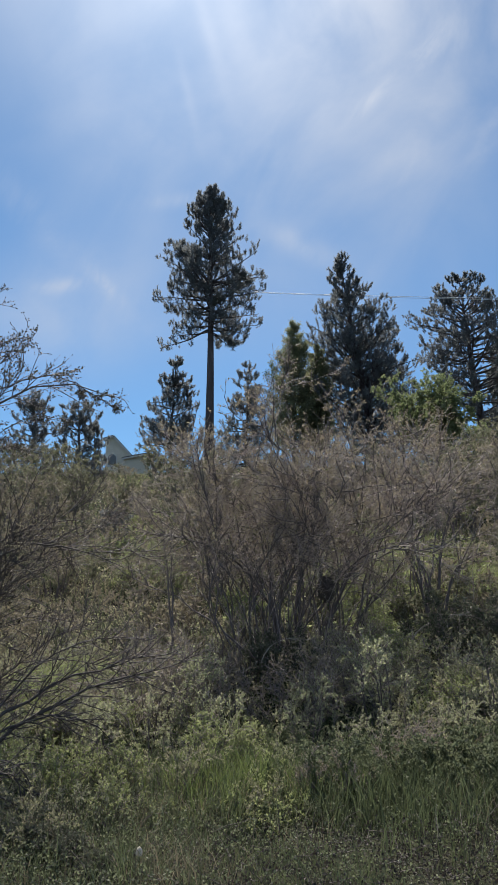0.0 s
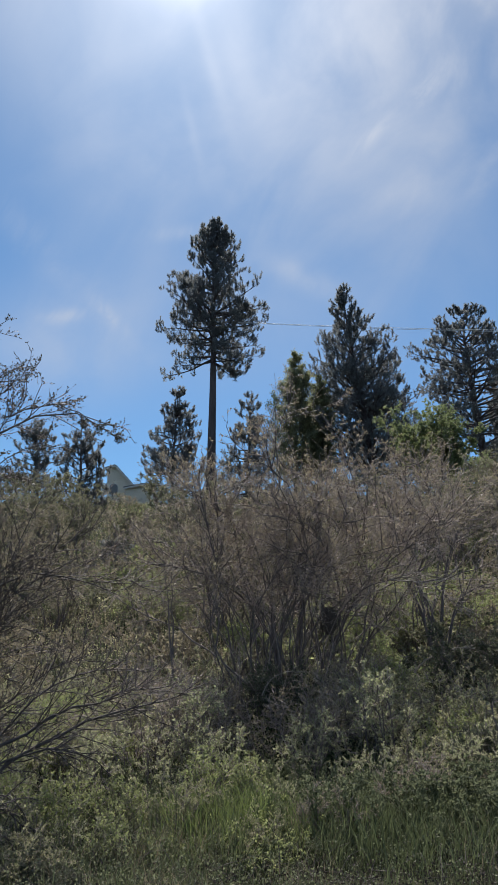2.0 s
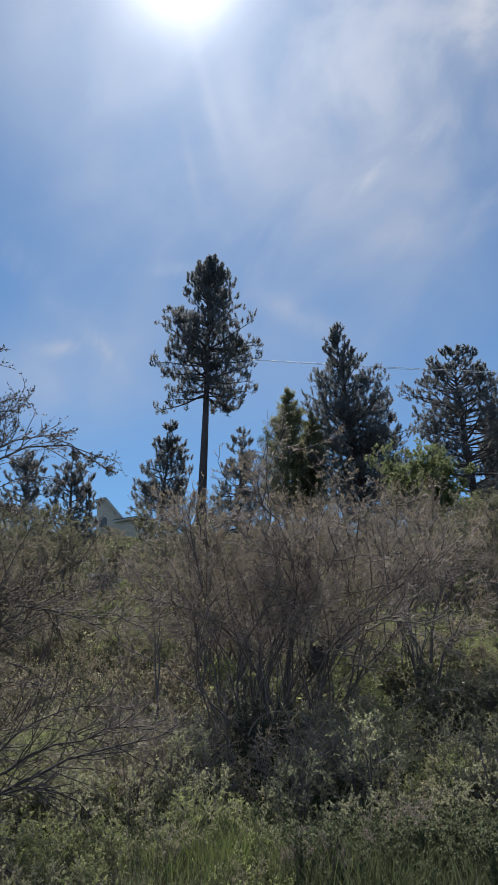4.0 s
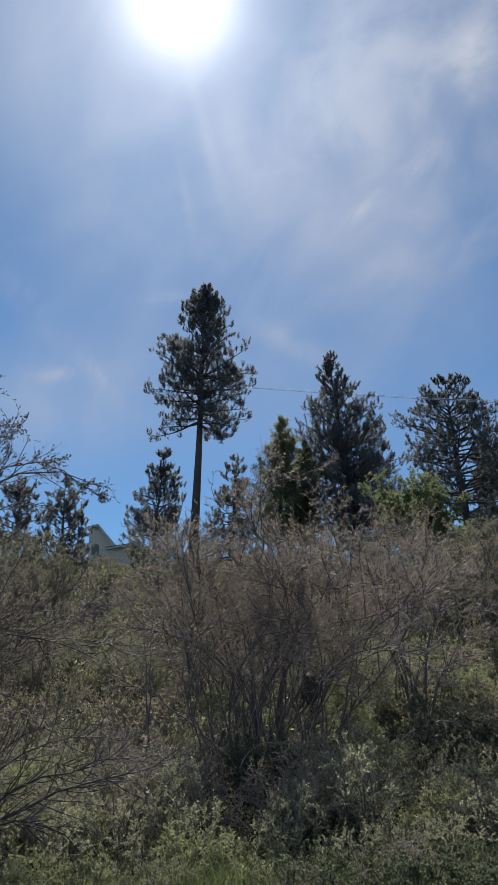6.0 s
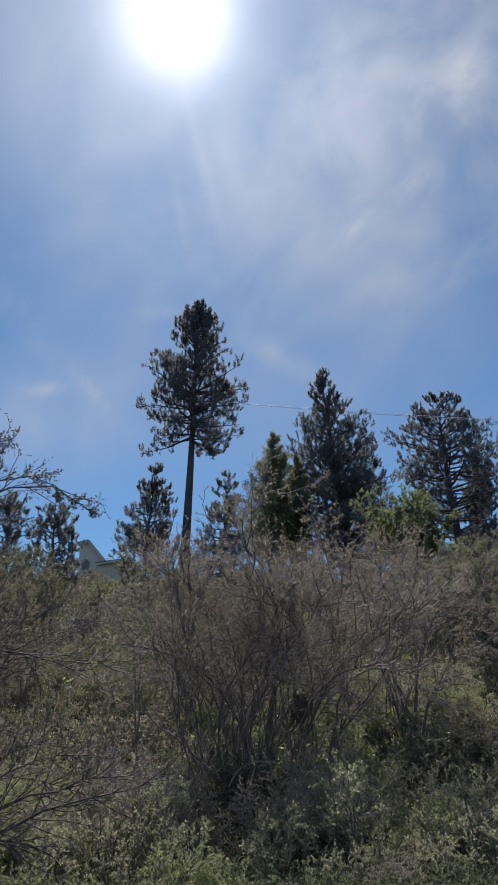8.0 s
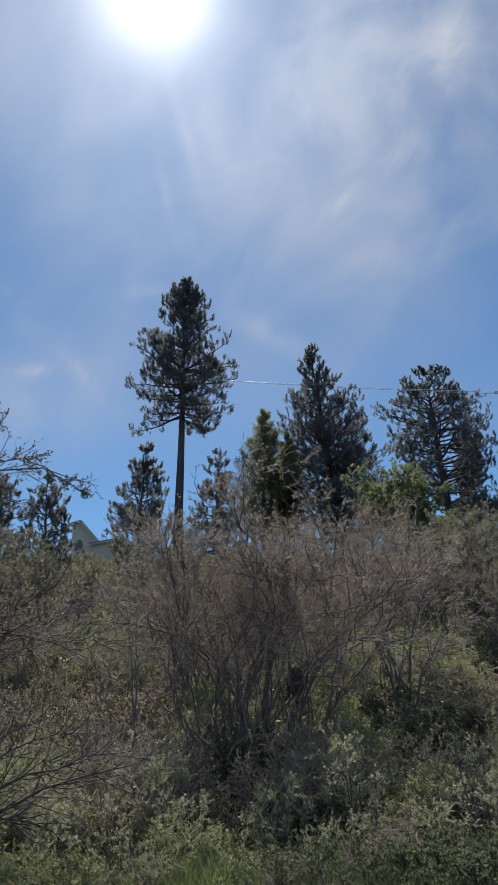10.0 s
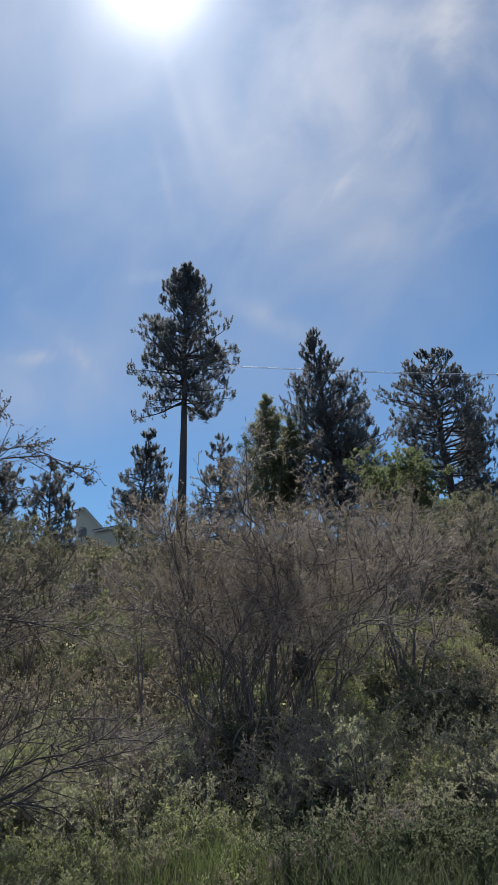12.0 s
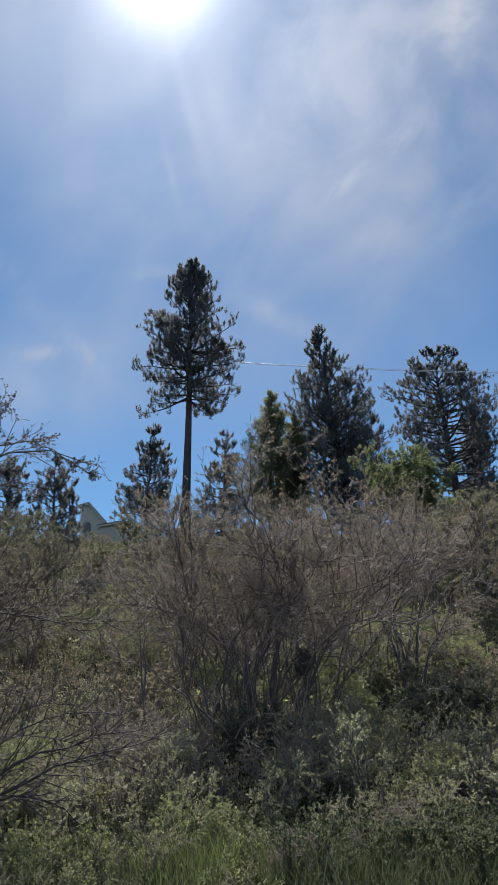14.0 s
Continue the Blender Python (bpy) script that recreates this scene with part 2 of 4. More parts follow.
# ---------------------------------------------------------------- mesh tools
def mesh_of(name, verts, quads=None, tris=None, smooth=False):
    """A mesh from numpy arrays of vertices and faces."""
    mesh = bpy.data.meshes.new(name)
    quads = np.zeros((0, 4), int) if quads is None else np.asarray(quads)
    tris = np.zeros((0, 3), int) if tris is None else np.asarray(tris)
    mesh.vertices.add(len(verts))
    mesh.vertices.foreach_set("co", np.asarray(verts, np.float32).ravel())
    loops = np.concatenate([quads.ravel(), tris.ravel()]).astype(np.int32)
    mesh.loops.add(len(loops))
    mesh.loops.foreach_set("vertex_index", loops)
    totals = np.concatenate([np.full(len(quads), 4), np.full(len(tris), 3)]).astype(np.int32)
    mesh.polygons.add(len(totals))
    mesh.polygons.foreach_set("loop_start", np.concatenate([[0], np.cumsum(totals)[:-1]]).astype(np.int32))
    mesh.polygons.foreach_set("loop_total", totals)
    if smooth:
        mesh.polygons.foreach_set("use_smooth", np.ones(len(totals), bool))
    mesh.update(calc_edges=True)
    return mesh


def joined(pieces):
    """One (verts, quads, tris) from several."""
    verts, quads, tris, base = [], [], [], 0
    for v, q, t in pieces:
        verts.append(v)
        if q is not None and len(q):
            quads.append(q + base)
        if t is not None and len(t):
            tris.append(t + base)
        base += len(v)
    return (np.concatenate(verts), np.concatenate(quads) if quads else None, np.concatenate(tris) if tris else None)


def part(name, geometry, mat, parent, label="", smooth=False):
    """One mesh object under a thing; geometry is (verts, quads, tris) or a mesh."""
    mesh = geometry if isinstance(geometry, bpy.types.Mesh) else mesh_of(name, *geometry, smooth=smooth)
    if not mesh.materials:
        mesh.materials.append(mat)
    ob = new(name, mesh)
    ob.parent = parent
    if label:
        tagged(ob, label)
    return ob


def from_bmesh(bm, name):
    mesh = bpy.data.meshes.new(name)
    bm.to_mesh(mesh)
    bm.free()
    return mesh


def unit(v):
    return v / np.maximum(np.linalg.norm(v, axis=-1, keepdims=True), 1e-9)


def tubes(paths, radii, sides=3):
    """Tapered tubes along n paths of k points each."""
    n, k, _ = paths.shape
    along = unit(np.gradient(paths, axis=1))
    whole = np.abs(unit(paths[:, -1] - paths[:, 0]))
    ref = np.eye(3)[np.argmin(whole, axis=1)][:, None, :]
    side = unit(np.cross(along, np.broadcast_to(ref, along.shape)))
    other = np.cross(along, side)
    a = np.arange(sides) * 2 * np.pi / sides
    ring = side[:, :, None] * np.cos(a)[:, None] + other[:, :, None] * np.sin(a)[:, None]
    verts = (paths[:, :, None] + ring * radii[:, :, None, None]).reshape(-1, 3)
    i, j, s = np.meshgrid(np.arange(n), np.arange(k - 1), np.arange(sides), indexing="ij")
    at = lambda jj, ss: (i * k + jj) * sides + ss % sides
    quads = np.stack([at(j, s), at(j, s + 1), at(j + 1, s + 1), at(j + 1, s)], -1).reshape(-1, 4)
    return verts, quads, None


def grow(rng, base, way, length, k, wobble=0.15, lift=0.0):
    """Wavering paths of k points from base along way; lift bends them up (or down) on the way."""
    n = len(base)
    step = (length / (k - 1))[:, None]
    points, heading = [base], unit(way)
    for _ in range(k - 1):
        heading = unit(heading + rng.normal(0, wobble, (n, 3)) + np.array([0, 0, lift / (k - 1)]))
        points.append(points[-1] + heading * step)
    return np.stack(points, 1)


def spawn(rng, paths, length, each, lo, hi, angle, ratio, taper=0.5, skew=1.0):
    """Side shoots: base, way and length of `each` shoots on every path, between lo and hi of its length."""
    n, k, _ = paths.shape
    which = np.repeat(np.arange(n), each)
    t = lo + (hi - lo) * rng.uniform(0, 1, len(which)) ** skew
    f = t * (k - 1)
    i = np.minimum(f.astype(int), k - 2)
    a, b = paths[which, i], paths[which, i + 1]
    base = a + (b - a) * (f - i)[:, None]
    ahead = unit(b - a)
    out = unit(np.cross(ahead, rng.normal(size=ahead.shape)))
    turn = np.radians(rng.normal(angle, angle * 0.25, len(which)))[:, None]
    way = ahead * np.cos(turn) + out * np.sin(turn)
    return base, way, length[which] * ratio * (1 - taper * t) * rng.uniform(0.6, 1.25, len(which)), which, t


def leaf_cards(rng, at, way, size, width=0.55, fold=0.18):
    """Pointed leaves, each two triangles folded on the midrib."""
    n = len(at)
    side = unit(np.cross(way, rng.normal(size=(n, 3))))
    face = np.cross(way, side)
    size = np.broadcast_to(size, (n,))[:, None]
    mid = at + way * size * 0.45 + face * size * fold * rng.uniform(-1, 1, (n, 1))
    verts = np.stack([at, mid + side * size * width / 2, at + way * size, mid - side * size * width / 2], 1).reshape(-1, 3)
    b = np.arange(n)[:, None] * 4
    return verts, None, np.concatenate([b + [0, 1, 2], b + [0, 2, 3]])


def along_paths(rng, paths, each, lo=0.15, hi=1.0):
    """Points strewn along paths, and the paths' heading there."""
    n, k, _ = paths.shape
    which = np.repeat(np.arange(n), each)
    f = rng.uniform(lo, hi, len(which)) * (k - 1)
    i = np.minimum(f.astype(int), k - 2)
    a, b = paths[which, i], paths[which, i + 1]
    return a + (b - a) * (f - i)[:, None], unit(b - a)


def taper(n, k, base, tip):
    return np.linspace(1, 0, k)[None] * (np.broadcast_to(base, (n,)) - np.broadcast_to(tip, (n,)))[:, None] + np.broadcast_to(tip, (n,))[:, None]


# ---------------------------------------------------------------- ground
PROFILE_Y = [-3000, 4, 9, 12, 15, 20, 62, 70, 74, 85, 100, 3000]
PROFILE_Z = [0, 0, 0.02, 0.2, 0.75, 1.95, 14.5, 15.6, 15.5, 14.2, 14.0, 14.0]


def ground_at(x, y):
    """Height of the ground: flat verge, then the hillside, then the crest."""
    x, y = np.asarray(x, float), np.asarray(y, float)
    z = sum(np.interp(y + d, PROFILE_Y, PROFILE_Z) for d in (-2, -1, 0, 1, 2)) / 5
    hill = np.clip((y - 6) / 12, 0, 1) * np.clip((140 - y) / 40, 0, 1)
    z = z + hill * (0.22 * np.sin(x * 0.31 + 1.3) * np.sin(y * 0.23 + 0.4) + 0.10 * np.sin(x * 0.9 + y * 0.5) + 0.06 * np.sin(x * 1.9 - y * 1.3))
    near = np.clip((14 - np.abs(y - 8)) / 10, 0, 1)
    return z + near * 0.035 * np.sin(x * 2.3 + 0.7) * np.sin(y * 2.9)


def build_ground():
    xs = np.concatenate([[-3000, -900, -300, -120], np.linspace(-50, 50, 101), [120, 300, 900, 3000]])
    ys = np.concatenate([[-3000, -600, -100, -30, -10], np.linspace(-2, 100, 154), [130, 200, 500, 3000]])
    gx, gy = np.meshgrid(xs, ys)
    verts = np.stack([gx, gy, ground_at(gx, gy)], -1).reshape(-1, 3)
    i, j = np.meshgrid(np.arange(len(ys) - 1), np.arange(len(xs) - 1), indexing="ij")
    a = (i * len(xs) + j).ravel()
    quads = np.stack([a, a + 1, a + 1 + len(xs), a + len(xs)], -1)
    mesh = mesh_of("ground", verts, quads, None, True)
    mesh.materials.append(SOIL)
    tagged(new("ground", mesh), "dry hillside soil with straw and low green growth, toned dark for shade", "ground", kind="structure")


build_ground()


def on_ground(x, y, sink=0.03):
    return Vector((x, y, float(ground_at(x, y)) - sink))


def thing(name, place, label, category, group="", turn=0.0, size=1.0):
    ob = new(name)
    ob.empty_display_size = 0.2
    ob.matrix_basis = Matrix.Translation(place) @ Matrix.Rotation(turn, 4, "Z") @ Matrix.Scale(size, 4)
    return tagged(ob, label, category, group)


# ---------------------------------------------------------------- pines
def brushes(rng, at, way, needles, length, width, reach):
    """Needles set round the last stretch of every shoot, like a bottle brush."""
    at, way = np.repeat(at, needles, 0), np.repeat(way, needles, 0)
    lean = unit(way * 0.62 + rng.normal(0, 0.55, (len(at), 3)))
    at = at - way * rng.uniform(0, 1, (len(at), 1)) * reach
    long = length * rng.uniform(0.7, 1.15, (len(at), 1))
    side = unit(np.cross(lean, rng.normal(size=lean.shape))) * width / 2
    verts = np.stack([at - side, at + side, at + lean * long], 1).reshape(-1, 3)
    return verts, None, np.arange(len(verts)).reshape(-1, 3)


def pine(name, seed, place, top, crown_from, profile, label, group, limbs=70, shoots=9, needles=26, lean=(0, 0),
         droop=(-0.25, 0.75), needle=0.20, width=0.052, girth=0.32, leaf=None, category="pine tree", bend=0.25, reach=0.50, lift=0.9, fine=2, even=1.25, ragged=0.7, clear=0.12, own=()):
    """A conifer: tapered trunk, limbs in rough whorls, brushes of needles. profile(u): the limbs' length from the crown's foot (0) to its top (1).
    clear: the bare share of a limb; own: single limbs as (height in the crown, turn, length, rise)."""
    rng = np.random.default_rng(seed)
    tree = thing(name, place, label, category, group)
    height = top - place.z
    k = 14
    u = np.linspace(0, 1, k)
    stem = np.stack([lean[0] * u ** 1.3 + 0.05 * np.sin(u * 7 + seed), lean[1] * u, height * u], 1)
    radii = girth * (1 - 0.93 * u ** 1.1) * (1 + 0.35 * np.exp(-u * 30))
    part("trunk", tubes(stem[None], radii[None], 12), PINE_BARK, tree, "dark furrowed bark", smooth=True)
    h = crown_from + (1 - crown_from) * np.sort(rng.beta(1.0, even, limbs)) * 0.985
    c = (h - crown_from) / (1 - crown_from)
    base = np.stack([np.interp(h, u, stem[:, i]) for i in range(3)], 1)
    spin = np.arange(limbs) * 2.4 + rng.normal(0, 0.4, limbs)
    rise = droop[0] + (droop[1] - droop[0]) * c + rng.normal(0, 0.12, limbs)
    way = np.stack([np.cos(spin), np.sin(spin), rise], 1)
    length = np.array([profile(v) for v in c]) * rng.uniform(ragged, 1.12, limbs)
    for at, turn, long, up in own:
        i = int(np.argmin(np.abs(c - at)))
        way[i], length[i] = (math.cos(turn), math.sin(turn), up), long
    limb = grow(rng, base, way, length, 8, 0.07, bend)
    b, w, ln, of1, _ = spawn(rng, limb, length, shoots, clear, 1.0, 50, 0.40, 0.55)
    keep = rng.uniform(0, 1, len(b)) < np.clip(length[of1] / (0.62 * length.max()), 0.32, 1)
    b, w, ln, of1 = b[keep], w[keep], np.maximum(ln[keep], 0.3), of1[keep]
    twig = grow(rng, b, w, ln, 5, 0.12, lift)
    b2, w2, ln2, of2, _ = spawn(rng, twig, ln, fine, 0.25, 0.9, 42, 0.6, 0.4)
    twig2 = grow(rng, b2, w2, np.maximum(ln2, 0.2), 4, 0.1, lift)
    of2 = of1[of2]
    girths = 0.018 + 0.02 * length
    for i in range(limbs):
        a, d = twig[of1 == i], twig2[of2 == i]
        wood = joined([tubes(limb[i:i + 1], taper(1, 8, girths[i], 0.008), 5), tubes(a[:, ::2], taper(len(a), 3, 0.016, 0.006), 3), tubes(d[:, [0, -1]], taper(len(d), 2, 0.011, 0.005), 3)])
        part("limb", wood, PINE_BARK, tree)
    tips = np.concatenate([limb[:, -1], twig[:, -1], twig2[:, -1], stem[-1:]])
    ways = np.concatenate([unit(limb[:, -1] - limb[:, -2]), unit(twig[:, -1] - twig[:, -2]), unit(twig2[:, -1] - twig2[:, -2]), np.array([[0, 0, 1.0]])])
    ways = unit(ways + np.array([0, 0, 0.55]))
    part("crown", brushes(rng, tips, ways, needles, needle, width, reach), leaf or NEEDLES, tree, "brushes of green needles paled for haze")
    return tree


def curve_of(points):
    """A profile through (u, radius) pairs."""
    us, rs = zip(*points)
    return lambda u: float(np.interp(u, us, rs))


def spot(x, y):
    return on_ground(x, y, 0.15)


RIDGE = "pines on the ridge"
pine("pine_tree", 11, spot(-3.35, 62), 41.0, 0.455, curve_of([(0, 3.3), (0.1, 4.1), (0.25, 4.6), (0.38, 4.7), (0.5, 4.2), (0.62, 3.6), (0.75, 2.8), (0.87, 1.9), (0.95, 1.2), (1, 0.5)]),
     "tall dark ponderosa pine with a long bare trunk", RIDGE, limbs=132, shoots=14, lean=(0.5, 0), girth=0.42, needles=26, droop=(-0.3, 1.2), fine=3, bend=0.25, lift=1.1, clear=0.22, even=1.1, reach=0.40, width=0.042,
     own=((0.33, 3.1, 5.1, 0.62), (0.36, 0.1, 5.1, 0.72), (0.24, 3.2, 4.7, 0.16), (0.13, 0.0, 4.2, -0.3), (0.06, 3.0, 4.6, -0.42), (0.03, 0.2, 2.6, -0.7)))
pine("pine_tree", 12, spot(9.5, 56), 31.2, 0.02, curve_of([(0, 4.6), (0.2, 5.0), (0.35, 4.8), (0.47, 4.2), (0.58, 3.5), (0.68, 2.8), (0.77, 2.0), (0.85, 1.35), (0.92, 0.75), (0.97, 0.35), (1, 0.1)]),
     "broad dark cone-shaped ponderosa pine", RIDGE, limbs=190, shoots=12, lean=(-1.8, 0), droop=(0.1, 0.75), bend=0.2, lift=0.8, needles=24, even=1.05, ragged=0.8)
pine("pine_tree", 13, spot(19.3, 60), 30.6, 0.05, curve_of([(0, 3.4), (0.3, 4.4), (0.5, 4.9), (0.66, 4.4), (0.8, 3.3), (0.9, 2.1), (0.96, 1.2), (1, 0.5)]),
     "open-crowned pine with dark spreading limbs", RIDGE, limbs=135, shoots=15, lean=(-0.8, 0), droop=(0.05, 0.45), bend=0.15, needles=26, needle=0.17, reach=0.30, clear=0.34, girth=0.38, even=1.0,
     own=((0.62, 0.05, 5.4, 0.25), (0.66, 3.1, 5.0, 0.2)))
pine("fir_tree", 14, spot(22.4, 63), 26.4, 0.02, curve_of([(0, 2.2), (0.4, 2.3), (0.8, 1.3), (1, 0.3)]),
     "dense nearly black fir behind the pines", RIDGE, limbs=120, shoots=9, droop=(0.2, 0.9), leaf=NEEDLES_DARK, category="fir tree")
pine("pine_tree", 15, spot(-6.9, 64), 25.7, 0.06, curve_of([(0, 2.90), (0.25, 3.19), (0.6, 2.17), (0.85, 1.16), (1, 0.43)]),
     "young dark green pine beside the tall trunk", RIDGE, limbs=75, shoots=9, lean=(0.5, 0), droop=(-0.05, 0.55), girth=0.15, bend=0.3, lift=0.7)
pine("pine_tree", 16, spot(-0.4, 66), 25.8, 0.06, curve_of([(0, 3.04), (0.25, 3.04), (0.6, 2.03), (0.85, 1.01), (1, 0.43)]),
     "young dark green pine behind the bushes", RIDGE, limbs=70, shoots=9, lean=(0.7, 0), droop=(-0.05, 0.55), girth=0.14, bend=0.3, lift=0.7)
pine("pine_tree", 17, spot(-17.7, 60), 21.5, 0.05, curve_of([(0, 2.61), (0.3, 2.75), (0.7, 1.74), (1, 0.43)]),
     "small dark pine on the ridge near the house", RIDGE, limbs=50, shoots=7, droop=(-0.05, 0.55), girth=0.14, bend=0.3, lift=0.7)
pine("pine_tree", 18, spot(-14.0, 60), 21.3, 0.05, curve_of([(0, 2.4), (0.3, 2.6), (0.7, 1.7), (1, 0.3)]),
     "small bushy pine on the ridge near the house", RIDGE, limbs=46, shoots=7, droop=(-0.05, 0.55), girth=0.15, bend=0.3, lift=0.7)
pine("pine_tree", 19, spot(-12.85, 61), 19.5, 0.05, curve_of([(0, 1.0), (0.4, 1.0), (0.8, 0.7), (1, 0.3)]),
     "low young pine half hiding the gable", RIDGE, limbs=22, shoots=5, droop=(-0.05, 0.55), girth=0.1, bend=0.3, lift=0.7)
pine("pine_tree", 20, spot(26.8, 64), 26.6, 0.05, curve_of([(0, 2.2), (0.4, 2.2), (0.8, 1.2), (1, 0.3)]),
     "dark pine at the end of the ridge", RIDGE, limbs=50, shoots=7, droop=(-0.05, 0.55), girth=0.16, bend=0.3, lift=0.7)

pine("pine_sapling", 24, spot(-5.5, 30.1), 6.7, 0.05, curve_of([(0, 0.7), (0.3, 0.75), (0.7, 0.45), (1, 0.1)]),
     "small dark pine sapling standing among the brush", "", limbs=16, shoots=4, droop=(0.1, 0.6), girth=0.03, needle=0.12, width=0.03, reach=0.2, category="pine sapling")


# ---------------------------------------------------------------- bushes and broadleaf trees
def smooth_path(points, k):
    """k points along a smooth line through the given ones."""
    p = np.asarray(points, float)
    s = np.concatenate([[0], np.cumsum(np.linalg.norm(np.diff(p, axis=0), axis=1))])
    t = np.linspace(0, s[-1], k)
    out = np.stack([np.interp(t, s, p[:, i]) for i in range(3)], 1)
    for _ in range(2):
        out[1:-1] = out[1:-1] * 0.5 + (out[:-2] + out[2:]) * 0.25
    return out


def bush_meshes(seed, height, half, stems=24, counts=(10, 7, 4), leaves=4, leaf=0.036, foot=0.35, girth=0.028, leaf_mat=None, twig_mat=None,
                leaders=(), ratio=(0.34, 0.50, 0.45), low=0.18, wobble=0.16, suckers=0, split=True, bark=None, tip=0.0018, skip=0.0):
    """Meshes of a many-stemmed bush at the origin: its stems, its fine twigs and its leaves. half: half the crown's width."""
    rng = np.random.default_rng(seed)
    spin = rng.uniform(0, 2 * np.pi, stems)
    far = np.sqrt(rng.uniform(0.0, 1, stems))
    base = np.stack([np.cos(spin) * far * foot, np.sin(spin) * far * foot, np.full(stems, -0.08)], 1)
    reach = half * far * 0.85
    top = height * (1 - 0.42 * far ** 4) * rng.uniform(0.74, 0.97, stems)
    end = np.stack([np.cos(spin) * reach, np.sin(spin) * reach, top], 1)
    way = unit(end - base + np.stack([np.cos(spin), np.sin(spin), np.zeros(stems)], 1) * 0.12 * height * rng.uniform(-0.6, 1, (stems, 1)))
    length = np.linalg.norm(end - base, axis=1)
    p0 = grow(rng, base, way, length, 12, wobble * 0.95, 0.10)
    for i, points in enumerate(leaders):
        p0[i] = smooth_path(points, 12)
        length[i] = np.linalg.norm(np.diff(p0[i], axis=0), axis=1).sum()
    b, w, l1, of1, _ = spawn(rng, p0, length, counts[0], low, 1.0, 46, ratio[0], 0.45, 0.62)
    p1 = grow(rng, b, w, l1, 6, wobble * 1.1, 0.25)
    p2, l2 = p1[:, ::2], l1
    if counts[1]:
        b, w, l2, _, _ = spawn(rng, p1, l1, counts[1], 0.15, 1.0, 40, ratio[1], 0.3)
        p2 = grow(rng, b, w, np.maximum(l2, 0.12), 4, wobble * 1.2, 0.15)
    p3 = p2
    if counts[2]:
        b, w, l3, _, _ = spawn(rng, p2, l2, counts[2], 0.1, 1.0, 45, ratio[2], 0.3)
        p3 = grow(rng, b, w, np.clip(l3, 0.07, 0.35), 2, wobble, 0.0)
    thick = girth * rng.uniform(0.55, 1.15, stems)
    thick[:len(leaders)] = girth * 1.9
    fine = [tubes(p2, taper(len(p2), p2.shape[1], 0.0055, 0.003), 3), tubes(p3[:, :2], taper(len(p3), 2, 0.0034, tip), 3)]
    if suckers:
        spin = rng.uniform(0, 2 * np.pi, suckers)
        off = np.sqrt(rng.uniform(0, 1, suckers)) * half * 0.62
        b = np.stack([np.cos(spin) * off, np.sin(spin) * off, np.full(suckers, -0.05)], 1)
        p4 = grow(rng, b, np.stack([np.cos(spin) * 0.18, np.sin(spin) * 0.18, np.ones(suckers)], 1), height * rng.uniform(0.15, 0.5, suckers), 6, wobble, 0.2)
        b, w, l5, _, _ = spawn(rng, p4, height * np.full(suckers, 0.25), 4, 0.2, 1, 40, 0.35, 0.3)
        p5 = grow(rng, b, w, l5, 3, wobble, 0.1)
        fine += [tubes(p4, taper(suckers, 6, 0.008, 0.003), 3), tubes(p5, taper(len(p5), 3, 0.004, 0.002), 3)]
    at, ahead = along_paths(rng, p3, leaves)
    at2, ahead2 = along_paths(rng, p2, 2, 0.3)
    at, ahead = np.concatenate([at, at2]), np.concatenate([ahead, ahead2])
    keep = at[:, 2] > height * skip * rng.uniform(0.3, 1.5, len(at))
    at, ahead = at[keep], ahead[keep]
    lay = unit(ahead * 0.6 + rng.normal(0, 0.7, at.shape))
    green = leaf_cards(rng, at, lay, leaf * rng.uniform(0.6, 1.3, len(at)))
    made = []

    def keep_mesh(name, geometry, mat, smooth=False):
        mesh = mesh_of(name, *geometry, smooth=smooth)
        mesh.materials.append(mat)
        made.append((name, mesh))

    bark = bark or GREY_BARK
    if not split:
        boughs = [joined([tubes(p0[:, ::4][:, :3], taper(stems, 3, girth, 0.005), 4), tubes(p1[:, ::5], taper(len(p1), 2, girth * 0.4, 0.004), 3)])]
        fine = [tubes(p2[:, [0, -1]], taper(len(p2), 2, 0.005, 0.002), 3)]
    else:
        boughs = [joined([tubes(p0[i:i + 1], taper(1, 12, thick[i], 0.006), 6), tubes(p1[of1 == i], taper(int((of1 == i).sum()), 6, girth * 0.48, 0.005), 4)]) for i in range(stems)]
    if split:
        for bough in boughs:
            keep_mesh("stem", bough, bark, True)
    else:
        keep_mesh("stemwork", joined(boughs), bark, True)
    keep_mesh("branchwork", joined(fine), twig_mat or TWIG_BARK)
    keep_mesh("foliage", green, leaf_mat or BUD_LEAF)
    return made


def plant(name, meshes, x, y, label, category, group="", turn=0.0, size=1.0, sink=0.03):
    ob = thing(name, on_ground(x, y, sink), label, category, group, turn, size)
    for key, mesh in meshes:
        made = part(key, mesh, None, ob)
        if key != "stem":
            tagged(made, kind="stuff")
    return ob


# the big bushes at the foot of the slope
def from_world(x, y, *paths):
    z = float(ground_at(x, y)) - 0.03
    return [[(a - x, b - y, c - z) for a, b, c in path] for path in paths]


